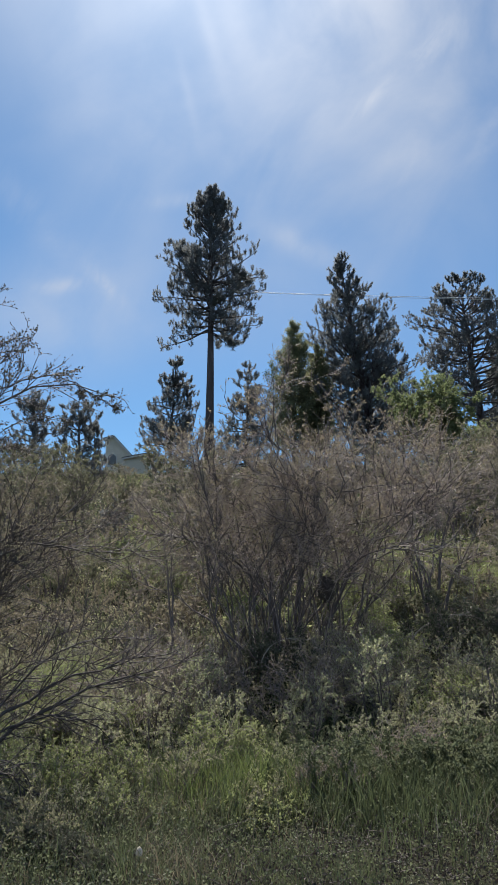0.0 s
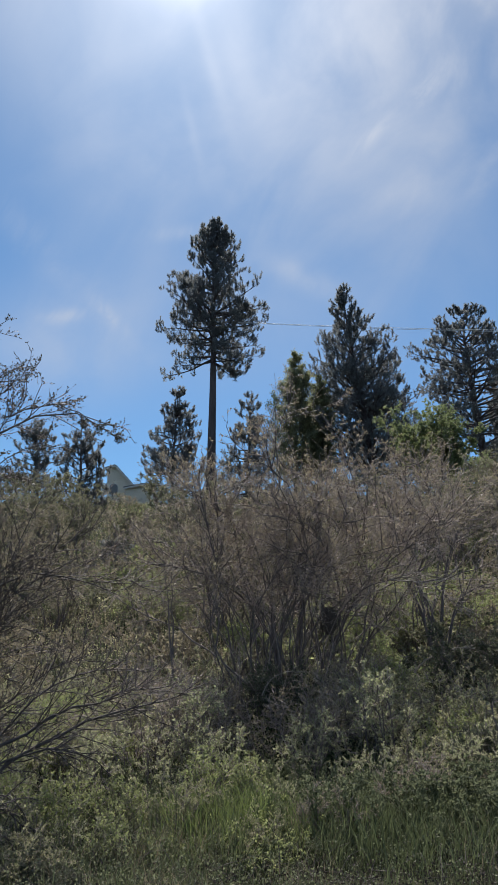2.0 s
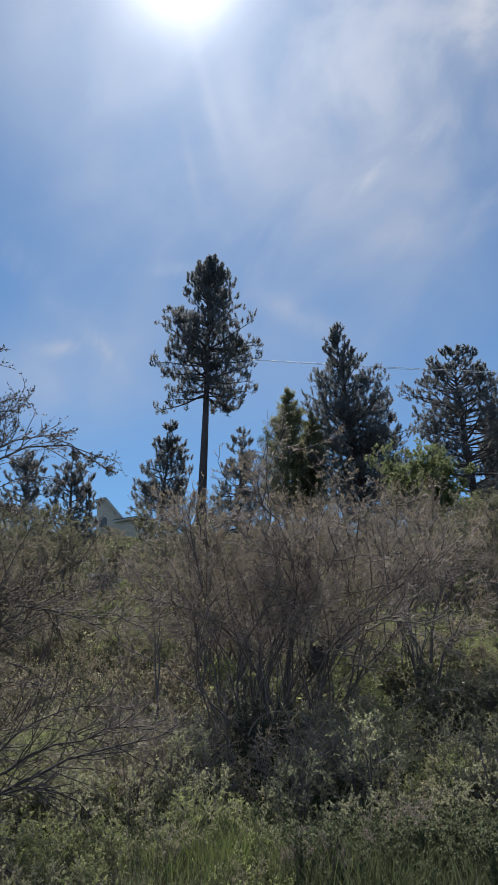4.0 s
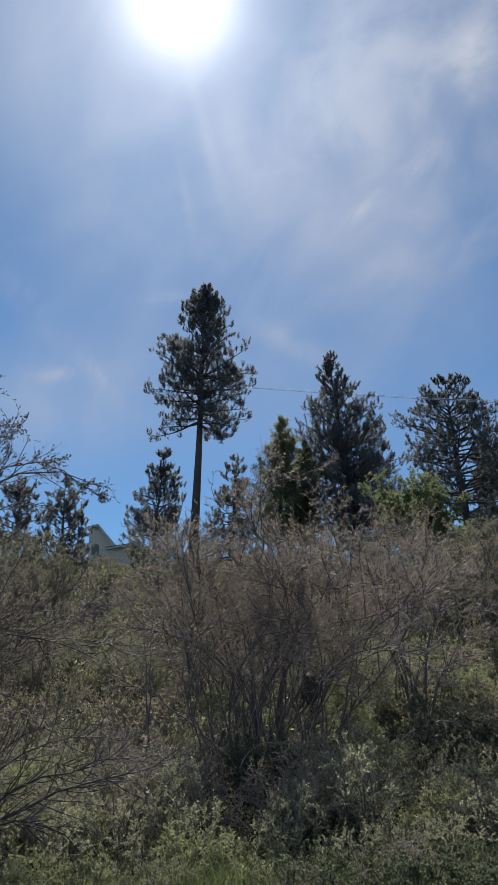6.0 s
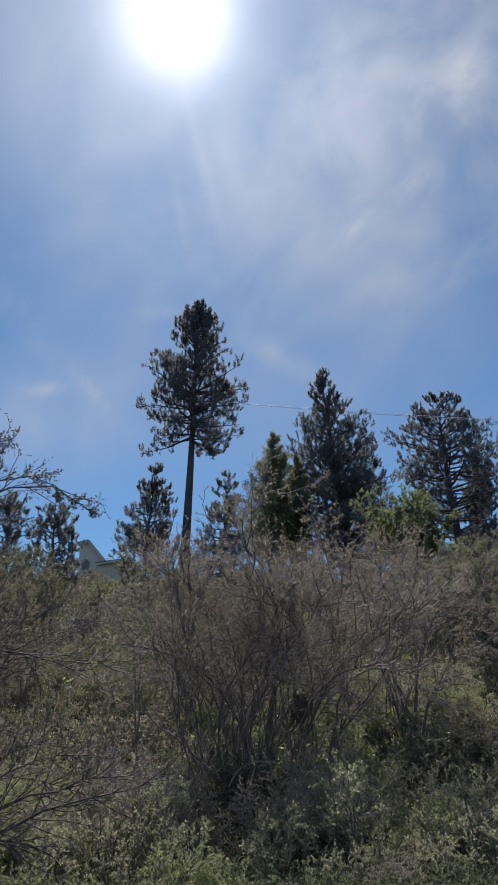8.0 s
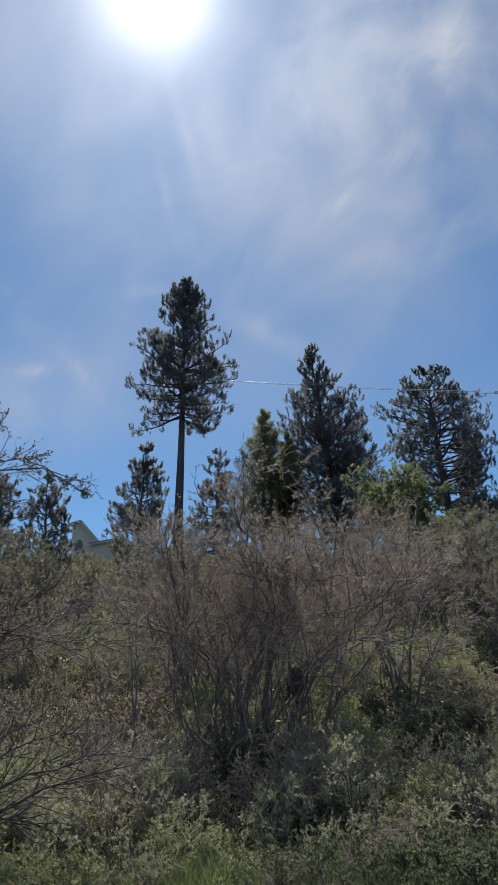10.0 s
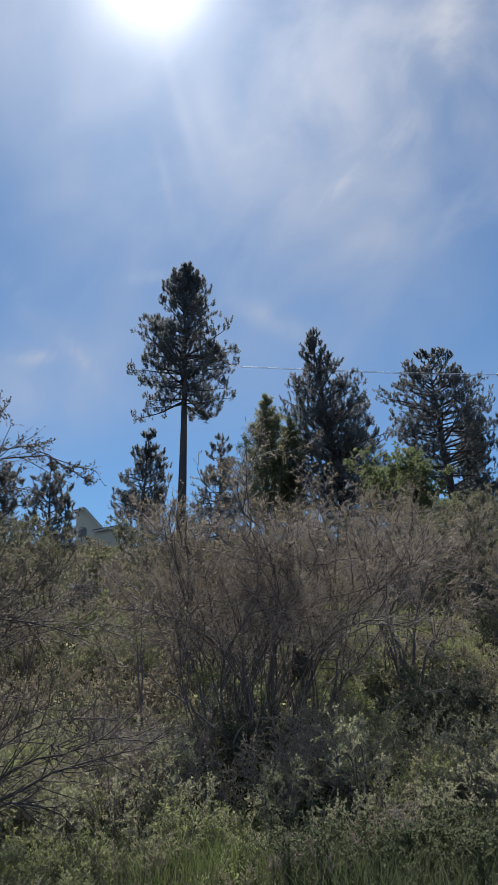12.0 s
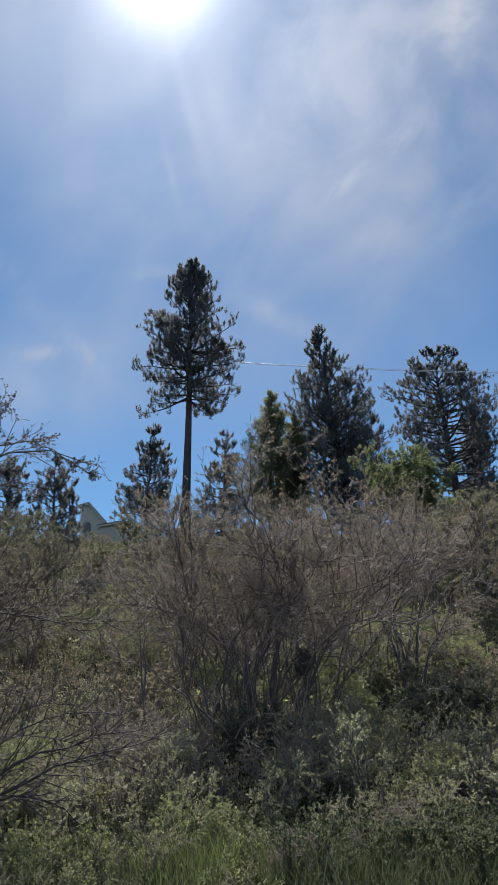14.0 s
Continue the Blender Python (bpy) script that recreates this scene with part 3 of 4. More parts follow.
TALL = "tall many-stemmed bushes"
plant("bush", bush_meshes(21, 5.1, 1.95, 34, (10, 7, 3), 5, 0.031, 0.85, girth=0.02, suckers=40, low=0.42, skip=0.46, wobble=0.21), 0.3, 14.4,
      "tall grey-brown bush with crowded thin stems and sparse new leaves", "bush", TALL)
lead = from_world(1.1, 15.0,
                  [(0.75, 14.9, 0.6), (0.80, 14.8, 2.08), (1.07, 14.8, 3.1), (1.49, 14.8, 3.98), (1.96, 14.8, 4.9)],
                  [(0.99, 15, 0.6), (1.18, 15, 1.12), (1.54, 15, 1.74), (1.95, 15, 2.71), (2.66, 15, 3.3), (3.19, 15, 4.1)],
                  [(0.83, 14.9, 0.6), (0.91, 14.8, 2.61), (1.26, 14.8, 3.09), (1.71, 14.8, 3.23), (2.36, 14.8, 3.03)])
plant("bush", bush_meshes(22, 6.3, 2.05, 32, (11, 7, 3), 6, 0.031, 0.75, girth=0.021, leaders=lead, suckers=20, low=0.46, skip=0.5, wobble=0.21), 1.1, 15.0,
      "tall bush with dark forked stems and tiny brownish leaves", "bush", TALL)
lead = from_world(4.2, 17.8,
                  [(4.2, 17.8, 1.3), (4.37, 17.8, 2.88), (4.49, 17.8, 3.54), (4.78, 17.8, 4.2), (5.38, 17.8, 5.2)],
                  [(4.1, 17.8, 1.3), (3.99, 17.8, 1.93), (3.85, 17.8, 2.64), (3.57, 17.8, 3.3), (3.27, 17.8, 4.3)],
                  [(4.3, 17.8, 1.3), (4.65, 17.8, 2.75), (5.07, 17.8, 3.06), (5.61, 17.8, 3.18)])
plant("bush", bush_meshes(23, 5.9, 2.8, 20, (12, 7, 4), 4, 0.034, 0.45, girth=0.025, leaders=lead, low=0.55, suckers=2, skip=0.55), 4.2, 17.8,
      "spreading grey bush with bare lower stems", "bush", TALL)

MID = [bush_meshes(31, 3.5, 2.0, 10, (8, 5, 3), 9, 0.056, leaf_mat=DULL_LEAF, girth=0.03), bush_meshes(32, 3.5, 2.0, 10, (8, 6, 3), 5, 0.046, leaf_mat=BRUSH_LEAF, girth=0.03),
       bush_meshes(33, 3.3, 1.5, 10, (8, 5, 3), 8, 0.075, leaf_mat=FRESH_LEAF, girth=0.03)]
MID_LABELS = ("olive-leaved bush on the grassy slope", "brownish twiggy bush on the grassy slope", "fresh green bush on the slope")
rng = np.random.default_rng(5)
for kind, x, y, s in ((0, -6.5, 29.5, 1.2), (0, -8.6, 30, 1.2), (1, -8.4, 26, 1.1), (1, -4.7, 33, 0.8), (0, 10.6, 29.5, 1.5), (0, 11.7, 34.5, 1.45), (1, 9.4, 35, 1.2), (0, -10.2, 33, 1.3), (1, -3.4, 41, 0.8), (1, 9.0, 22.5, 1.0), (0, 9.6, 27, 1.25), (1, -5.6, 21.5, 0.75),
                      (0, 12.0, 33, 1.45), (1, -7.2, 20, 0.85), (1, 2.0, 43, 1.1), (0, -12.6, 46, 1.0), (1, -14, 40, 1.2), (0, 16, 42, 1.4),
                      (1, 8.4, 46, 1.1), (0, -6.9, 52, 0.85), (1, -2.6, 52, 1.1), (0, 7.9, 29, 1.4), (0, 6.0, 28, 1.3), (0, 0.2, 19.8, 1.2), (0, -0.9, 22, 1.35)):
    plant("bush", MID[kind], x, y, MID_LABELS[kind], "bush", "bushes on the slope", rng.uniform(0, 6.28), s)
GREEN_TOP = 15.7 - float(ground_at(10.9, 42))
plant("tree", bush_meshes(34, GREEN_TOP, 1.35, 18, (12, 8, 4), 14, 0.10, 0.3, 0.04, BROAD_LEAF, low=0.38, skip=0.25), 10.9, 42, "bright green young broadleaf tree on the slope", "tree")


def poplar(seed, place, top, profile, label):
    """A narrow broadleaf tree: trunk, steep limbs and dense leaves within a slim crown."""
    rng = np.random.default_rng(seed)
    ob = thing("poplar_tree", place, label, "tree")
    height = top - place.z
    u = np.linspace(0, 1, 12)
    stem = np.stack([0.5 * u, 0 * u, height * u * 0.96], 1)
    part("trunk", tubes(stem[None], (0.16 * (1 - 0.95 * u))[None], 10), GREY_BARK, ob, smooth=True)
    limbs = 110
    h = np.sort(rng.beta(1.0, 1.5, limbs)) * 0.88 + 0.1
    spin = np.arange(limbs) * 2.4
    way = np.stack([np.cos(spin) * 0.75, np.sin(spin) * 0.75, np.full(limbs, 1.0)], 1)
    length = np.array([profile(v) for v in h]) * rng.uniform(1.15, 1.55, limbs)
    base = np.stack([0.5 * h, 0 * h, height * h * 0.97], 1)
    limb = grow(rng, base, way, length, 6, 0.08, 0.3)
    b, w, ln, _, _ = spawn(rng, limb, length, 14, 0.15, 1.0, 40, 0.36, 0.4)
    twig = grow(rng, b, w, np.maximum(ln, 0.3), 4, 0.14, 0.3)
    for i in range(limbs):
        part("limb", tubes(limb[i:i + 1], taper(1, 6, 0.035, 0.008), 5), GREY_BARK, ob)
    tagged(part("branchwork", tubes(twig, taper(len(twig), 4, 0.01, 0.004), 3), GREY_BARK, ob), kind="stuff")
    at, ahead = along_paths(rng, twig, 34)
    at = at + rng.normal(0, 0.09, at.shape)
    leaf = leaf_cards(rng, at, unit(ahead * 0.4 + rng.normal(0, 0.7, at.shape)), 0.10 * rng.uniform(0.6, 1.3, len(at)), 0.75)
    part("crown", leaf, POPLAR_LEAF, ob, "dense yellow-green leaves")


poplar(41, on_ground(3.2, 54, 0.1), 25.0, curve_of([(0, 2.4), (0.35, 2.3), (0.5, 1.9), (0.65, 1.5), (0.8, 0.9), (0.92, 0.45), (1, 0.1)]), "narrow olive-green poplar among the pines")
poplar(42, on_ground(5.0, 54.6, 0.1), 23.1, curve_of([(0, 1.8), (0.4, 1.6), (0.6, 1.2), (0.8, 0.7), (1, 0.1)]), "smaller olive-green poplar close beside the first")


# ---------------------------------------------------------------- the tree and the bare branches beside the camera
def branch_thing(name, seed, limbs, label, category, counts, leaves, leaf, girth, ratio=(0.4, 0.4), leaf_mat=None, bark=None, twig_mat=None, spread=38, lift=0.2):
    """A thing made of given boughs with their own side shoots, twigs and leaves; the first bough starts at the ground."""
    rng = np.random.default_rng(seed)
    foot = Vector(limbs[0][0])
    ob = thing(name, foot, label, category)
    p0 = np.stack([smooth_path(np.asarray(points, float) - np.array(foot), 12) for points in limbs])
    p0[:, 1:-1] += rng.normal(0, 0.012, p0[:, 1:-1].shape)
    length = np.linalg.norm(np.diff(p0, axis=1), axis=2).sum(1)
    b, w, l1, of1, _ = spawn(rng, p0, length, counts[0], 0.3, 1.0, spread, ratio[0], 0.55, 0.75)
    p1 = grow(rng, b, w, l1, 6, 0.16, lift)
    b, w, l2, _, _ = spawn(rng, p1, l1, counts[1], 0.15, 1.0, 42, ratio[1], 0.3)
    p2 = grow(rng, b, w, np.maximum(l2, 0.06), 3, 0.2, 0.1)
    for i in range(len(limbs)):
        mine = p1[of1 == i]
        part("bough", joined([tubes(p0[i:i + 1], taper(1, 12, girth[i], 0.004), 7), tubes(mine, taper(len(mine), 6, 0.006, 0.0025), 4)]), bark or GREY_BARK, ob, smooth=True)
    tagged(part("branchwork", tubes(p2, taper(len(p2), 3, 0.0028, 0.0014), 3), twig_mat or TWIG_BARK, ob), kind="stuff")
    if leaves:
        at, ahead = along_paths(rng, p2, leaves)
        lay = unit(ahead * 0.7 + rng.normal(0, 0.7, at.shape))
        part("foliage", leaf_cards(rng, at, lay, leaf * rng.uniform(0.6, 1.25, len(at))), leaf_mat or BUD_LEAF, ob)
    return ob


G0 = float(ground_at(-3.6, 7.4)) - 0.1
branch_thing("tree", 51, [
    [(-3.6, 7.4, G0), (-3.55, 7.4, 1.2), (-3.4, 7.4, 2.6), (-3.0, 7.3, 3.42), (-2.62, 7.6, 4.05), (-2.33, 7.8, 4.26), (-2.05, 7.9, 4.36), (-1.82, 8.0, 4.29), (-1.47, 8.0, 4.04)],
    [(-3.5, 7.4, 2.0), (-3.3, 7.45, 3.2), (-3.12, 7.5, 3.96), (-2.9, 7.7, 4.5), (-2.74, 7.8, 4.66), (-2.52, 7.9, 4.78)],
    [(-3.5, 7.4, 2.2), (-3.35, 7.45, 3.6), (-3.16, 7.5, 4.6), (-3.02, 7.7, 5.15), (-2.86, 7.8, 5.3)],
    [(-3.5, 7.4, 1.6), (-3.2, 7.5, 2.4), (-3.03, 7.5, 2.77), (-2.8, 7.7, 3.46), (-2.55, 7.8, 3.79), (-2.2, 7.9, 3.84)],
    [(-3.45, 7.4, 1.8), (-3.2, 7.6, 2.9), (-2.95, 7.8, 3.6), (-2.75, 7.9, 4.1), (-2.5, 8.0, 4.45)],
    [(-3.45, 7.4, 2.0), (-3.25, 7.6, 3.3), (-3.0, 7.8, 4.1), (-2.8, 7.9, 4.5), (-2.45, 8.0, 4.72)],
    [(-3.45, 7.4, 1.5), (-3.2, 7.6, 2.3), (-2.95, 7.7, 3.1), (-2.75, 7.7, 3.45), (-2.5, 7.8, 3.5)],
    [(-2.62, 7.6, 4.05), (-2.2, 7.85, 4.3), (-1.85, 8.02, 4.2), (-1.5, 8.08, 3.95)],
], "leafy broadleaf tree with an arching bough over the verge", "tree", (20, 8), 5, 0.028, (0.036, 0.02, 0.018, 0.014, 0.014, 0.014, 0.012, 0.009), (0.22, 0.42), SHADE_LEAF, lift=-0.1)
G0 = float(ground_at(-3.3, 7.9)) - 0.1
BOUGHS = [
    [(-3.3, 7.9, G0), (-3.1, 7.8, 0.9), (-2.84, 7.6, 1.75), (-2.59, 7.8, 2.17), (-2.31, 8.0, 2.38), (-1.88, 8.2, 2.64)],
    [(-3.3, 7.9, 0.2), (-3.1, 7.8, 1.5), (-2.86, 7.6, 2.21), (-2.43, 7.8, 2.45), (-2.01, 8.0, 2.49), (-1.56, 8.2, 2.29), (-1.4, 8.3, 2.2)],
    [(-3.3, 7.9, 0.1), (-3.1, 7.8, 1.1), (-2.83, 7.6, 1.72), (-2.58, 7.8, 1.99), (-2.35, 8.0, 1.97), (-2.01, 8.1, 1.7)],
    [(-3.3, 7.9, 0.1), (-3.0, 7.9, 1.2), (-2.7, 8.0, 2.1), (-2.5, 8.1, 2.9), (-2.3, 8.1, 3.3)],
    [(-3.3, 7.9, 0.1), (-2.9, 7.9, 0.8), (-2.4, 8.1, 1.3), (-1.9, 8.2, 1.6), (-1.5, 8.3, 1.65)],
    [(-3.3, 7.9, 0.1), (-3.0, 8.0, 1.4), (-2.6, 8.2, 2.4), (-2.1, 8.4, 2.9), (-1.8, 8.5, 3.0)],
]
rng = np.random.default_rng(77)
for _ in range(12):
    x1, y1, z1 = rng.uniform(-2.5, -1.05), rng.uniform(7.6, 9.0), rng.uniform(0.7, 3.3)
    BOUGHS.append([(-3.3 + rng.uniform(-0.2, 0.2), 7.9 + rng.uniform(-0.3, 0.5), 0.05), (-3.1 + rng.uniform(-0.2, 0.2), 8.0, z1 * 0.55),
                   ((x1 - 3.0) / 2, (y1 + 8) / 2, z1 * 0.9 + 0.15), (x1, y1, z1 - rng.uniform(0, 0.3))])
branch_thing("bush", 52, BOUGHS, "brown leafless bush with fine drooping twigs", "bush", (15, 9), 2, 0.026, [0.018] * 3 + [0.010] * 15, (0.30, 0.42), BRUSH_LEAF, bark=DARK_TWIG, twig_mat=DARK_TWIG)
G0 = float(ground_at(-2.6, 6.7)) - 0.08
branch_thing("bush", 53, [
    [(-2.6, 6.7, G0), (-2.36, 6.8, 0.5), (-2.24, 7.0, 0.68), (-2.01, 7.2, 0.83), (-1.78, 7.3, 0.92), (-1.35, 7.5, 1.07), (-0.68, 7.8, 1.22)],
    [(-2.6, 6.7, 0.1), (-2.37, 6.8, 0.75), (-2.25, 7.0, 0.87), (-2.07, 7.2, 0.96), (-1.84, 7.3, 1.07), (-1.41, 7.5, 1.23), (-0.85, 7.8, 1.29)],
    [(-2.6, 6.7, 0.1), (-2.37, 6.8, 0.66), (-1.95, 7.0, 0.79), (-1.7, 7.2, 0.82), (-1.41, 7.3, 0.69), (-1.35, 7.4, 0.56)],
    [(-2.6, 6.7, 0.1), (-2.3, 6.9, 0.9), (-1.9, 7.3, 1.35), (-1.5, 7.6, 1.5), (-1.1, 7.8, 1.45)],
], "sprawling bare branches reaching low over the grass", "bush", (22, 10), 0, 0.02, (0.026, 0.022, 0.014, 0.014), (0.30, 0.42), bark=DARK_TWIG, twig_mat=GREY_BARK)
G0 = float(ground_at(-2.3, 6.0)) - 0.05
branch_thing("bush", 54, [
    [(-2.3, 6.0, G0), (-2.15, 6.0, 0.41), (-1.98, 6.2, 0.55), (-1.81, 6.4, 0.33), (-1.64, 6.5, 0.08), (-1.58, 6.5, -0.02)],
    [(-2.3, 6.0, 0.0), (-2.2, 6.1, 0.5), (-2.0, 6.3, 0.62), (-1.85, 6.5, 0.45), (-1.75, 6.5, 0.2)],
    [(-2.3, 6.0, 0.0), (-2.1, 5.9, 0.3), (-1.9, 6.0, 0.4), (-1.72, 6.1, 0.22), (-1.66, 6.1, 0.02)],
], "dry arching bramble canes beside the grass", "bush", (12, 6), 2, 0.028, (0.007, 0.007, 0.006), (0.3, 0.4), OLIVE_LEAF, bark=DARK_TWIG, twig_mat=DARK_TWIG, lift=-0.3)
G0 = float(ground_at(-1.4, 13.0)) - 0.05
branch_thing("dead_sapling", 55, [
    [(-1.38, 13, G0), (-1.38, 13, 1.69), (-1.42, 13, 2.16), (-1.44, 13, 2.73), (-1.56, 13, 3.4)],
    [(-1.38, 13, 1.2), (-1.36, 13, 1.8), (-1.39, 13, 2.25), (-1.38, 13, 2.82), (-1.35, 13, 3.4)],
], "dead forked sapling with a few bare twigs", "sapling", (7, 4), 0, 0.02, (0.026, 0.02), (0.2, 0.4), bark=GREY_BARK, twig_mat=TWIG_BARK)

G0 = float(ground_at(2.8, 9.3)) - 0.05
branch_thing("sapling", 56, [
    [(2.82, 9.3, G0), (2.80, 9.3, 0.5), (2.74, 9.3, 0.9), (2.70, 9.3, 1.25)],
    [(2.81, 9.3, 0.3), (2.9, 9.3, 0.7), (2.98, 9.3, 1.05)],
], "dark green broad-leaved sapling at the edge of the grass", "sapling", (8, 4), 8, 0.042, (0.016, 0.012), (0.3, 0.4), DARK_LEAF)


def fallen(seed, points, label, girth=0.018):
    rest = [(x, y, z) for x, y, z in points]
    return branch_thing("fallen_branch", seed, [rest], label, "dead branch", (4, 2), 0, 0.02, (girth,), (0.25, 0.4), bark=DEAD_WOOD, twig_mat=DEAD_WOOD, spread=30, lift=-0.2)


fallen(61, [(2.8, 14.1, 1.2), (3.0, 14, 1.49), (3.48, 14, 1.68), (3.84, 14, 1.69), (4.09, 14, 1.64), (4.33, 14, 1.51), (4.6, 14, 1.2)], "bleached dead branch lying over the dark bush")
fallen(62, [(0.1, 12.5, 1.0), (0.27, 12.5, 1.33), (0.63, 12.5, 1.38), (0.9, 12.5, 1.32), (1.08, 12.5, 1.22), (1.3, 12.5, 0.9)], "bleached dead branch caught in the low bushes", 0.009)
fallen(63, [(0.6, 12, 0.9), (0.8, 12, 0.87), (1.1, 12, 0.74), (1.34, 12, 0.49), (1.5, 12, 0.3)], "pale dead branch leaning in the low bushes", 0.009)


# ---------------------------------------------------------------- low bushes over the slope
LOW = [bush_meshes(71, 1.15, 0.75, 13, (6, 4, 0), 13, 0.028, 0.25, 0.008, PALE_LEAF, ratio=(0.4, 0.5, 0.5), split=False),
       bush_meshes(72, 1.05, 0.8, 13, (6, 4, 0), 13, 0.028, 0.25, 0.008, OLIVE_LEAF, ratio=(0.4, 0.5, 0.5), split=False),
       bush_meshes(73, 0.95, 0.75, 14, (6, 4, 0), 14, 0.032, 0.25, 0.008, FRESH_LEAF, ratio=(0.4, 0.5, 0.5), split=False),
       bush_meshes(74, 1.2, 0.8, 16, (7, 6, 0), 3, 0.03, 0.25, 0.008, BRUSH_LEAF, TWIG_BARK, ratio=(0.4, 0.5, 0.5), split=False)]
LOW_LABELS = ("low snowberry bush with pale grey-green leaves", "low olive-leaved bush in the undergrowth", "low bright green bush in the undergrowth",
              "low dry twiggy bush in the undergrowth")
FAR = [bush_meshes(81, 1.3, 1.1, 8, (5, 3, 0), 8, 0.07, 0.3, 0.012, DULL_LEAF, ratio=(0.4, 0.5, 0.5), split=False),
       bush_meshes(82, 1.3, 1.1, 8, (5, 4, 0), 5, 0.06, 0.3, 0.012, BRUSH_LEAF, ratio=(0.4, 0.5, 0.5), split=False),
       bush_meshes(83, 1.0, 1.1, 8, (5, 3, 0), 8, 0.075, 0.3, 0.012, FRESH_LEAF, ratio=(0.4, 0.5, 0.5), split=False)]
FAR_LABELS = ("olive-leaved brush on the hillside", "brown twiggy brush on the hillside", "yellow-green brush on the hillside")


def patchy(x, y):
    return 0.5 + 0.5 * math.sin(x * 0.9 + 1.7 * math.sin(y * 0.45)) * math.sin(y * 0.62 + 0.8)


def hollow(x, y):
    """Dark gaps in the undergrowth: before the thicket, round the dark bush and at the edge of the grass."""
    return any(math.hypot((x - a) / rx, (y - b) / ry) < 1 for a, b, rx, ry in ((0.15, 12.3, 0.95, 1.3), (3.8, 13.6, 0.75, 1.2), (2.7, 9.3, 0.4, 0.6), (-1.2, 13.9, 0.6, 0.8)))


def strew_low():
    rng = np.random.default_rng(9)
    for y in np.arange(6.8, 15.0, 0.85):
        for x in np.arange(-0.36 * y - 0.6, 0.36 * y + 0.7, 0.95):
            px, py = x + rng.uniform(-0.35, 0.35), y + rng.uniform(-0.35, 0.35)
            v = patchy(px * 1.3, py) + rng.normal(0, 0.18)
            if hollow(px, py):
                continue
            kind = 3 if v < 0.25 else 0 if v < 0.62 else 1 if v < 0.85 else 2
            plant("low_bush", LOW[kind], px, py, LOW_LABELS[kind], "bush", "low bushes at the foot of the slope", rng.uniform(0, 6.28), rng.uniform(0.7, 1.15) * min(1.0, 0.36 + 0.2 * (y - 6.8)))
    y = 15.5
    while y < 69:
        gap = 1.4 + (y - 15) * 0.045
        for x in np.arange(-0.37 * y - 1, 0.37 * y + 1.5, gap):
            px, py = x + rng.uniform(-0.4, 0.4) * gap, y + rng.uniform(-0.4, 0.4) * gap
            v = patchy(px * 0.5 + 3, py * 0.6) + rng.normal(0, 0.2)
            if rng.uniform() < 0.12:
                continue
            kind = 1 if v < 0.58 else 0 if v < 0.86 else 2
            plant("hillside_bush", FAR[kind], px, py, FAR_LABELS[kind], "bush", "brush on the hillside", rng.uniform(0, 6.28), rng.uniform(0.6, 1.25))
        y += gap


strew_low()
for kind, x, y, size in ((1, -1.95, 6.35, 0.5), (1, -1.75, 6.05, 0.42), (0, -2.2, 6.6, 0.55), (1, -1.55, 5.75, 0.36), (0, -1.45, 6.3, 0.36), (2, -2.2, 6.9, 0.6), (2, -1.8, 7.0, 0.5), (2, -2.5, 10.2, 1.0), (2, -2.9, 9.6, 0.9), (2, -2.2, 9.4, 0.8), (2, -3.1, 10.6, 1.0), (2, -2.6, 11.3, 1.0), (2, -1.9, 10.3, 0.8), (2, -2.35, 7.5, 0.7), (2, -1.75, 7.6, 0.55), (2, 2.9, 11.0, 0.8), (1, 3.2, 11.4, 0.9), (2, 2.7, 17.0, 1.1), (2, 3.1, 18.6, 1.2),
                         (2, 2.5, 19.5, 1.2), (2, 3.3, 16.4, 0.9), (2, 3.3, 20.5, 1.2), (2, 2.1, 21.5, 1.3), (2, 3.0, 22.6, 1.3), (2, 4.0, 22.0, 1.3), (2, 4.6, 23.5, 1.3), (2, 2.3, 24.5, 1.3), (2, 3.6, 25.0, 1.4), (2, 5.2, 25.6, 1.4), (2, 2.9, 27.5, 1.4), (2, 4.3, 28.0, 1.4), (2, 6.0, 19.6, 1.2), (2, 6.6, 20.8, 1.2), (2, 5.5, 20.9, 1.2), (2, -2.6, 22, 1.2), (2, -3.2, 24, 1.3), (2, 3.2, 19.2, 1.5), (2, 3.8, 20.6, 1.5), (2, 2.9, 20.6, 1.5), (2, 2.6, 15.8, 1.0), (2, 5.4, 18.9, 1.2), (2, 6.2, 22.2, 1.5), (2, 5.2, 22.4, 1.5)):
    plant("low_bush", LOW[kind], x, y, LOW_LABELS[kind], "bush", "low bushes at the foot of the slope", x * 3.1, size)
WEED = [bush_meshes(76, 0.62, 0.22, 9, (6, 0, 0), 12, 0.032, 0.10, 0.005, WEED_LEAF, GRASS, ratio=(0.3, 0.5, 0.5), split=False, bark=GRASS, low=0.1),
        bush_meshes(77, 0.55, 0.26, 10, (6, 0, 0), 12, 0.03, 0.12, 0.005, FRESH_LEAF, GRASS, ratio=(0.3, 0.5, 0.5), split=False, bark=GRASS, low=0.1)]
rng = np.random.default_rng(78)
for _ in range(70):
    y = rng.uniform(6.3, 9.6)
    x = rng.uniform(-0.36, 0.36) * y
    kind = int(rng.uniform() < 0.5)
    plant("tall_weed", WEED[kind], x, y, ("tall grey-green leafy weed in the verge grass", "tall fresh green leafy weed in the verge grass")[kind], "weed", "tall weeds in the verge",
          rng.uniform(0, 6.28), rng.uniform(0.45, 0.85) * min(1.0, 0.5 + 0.2 * (y - 6.3)))
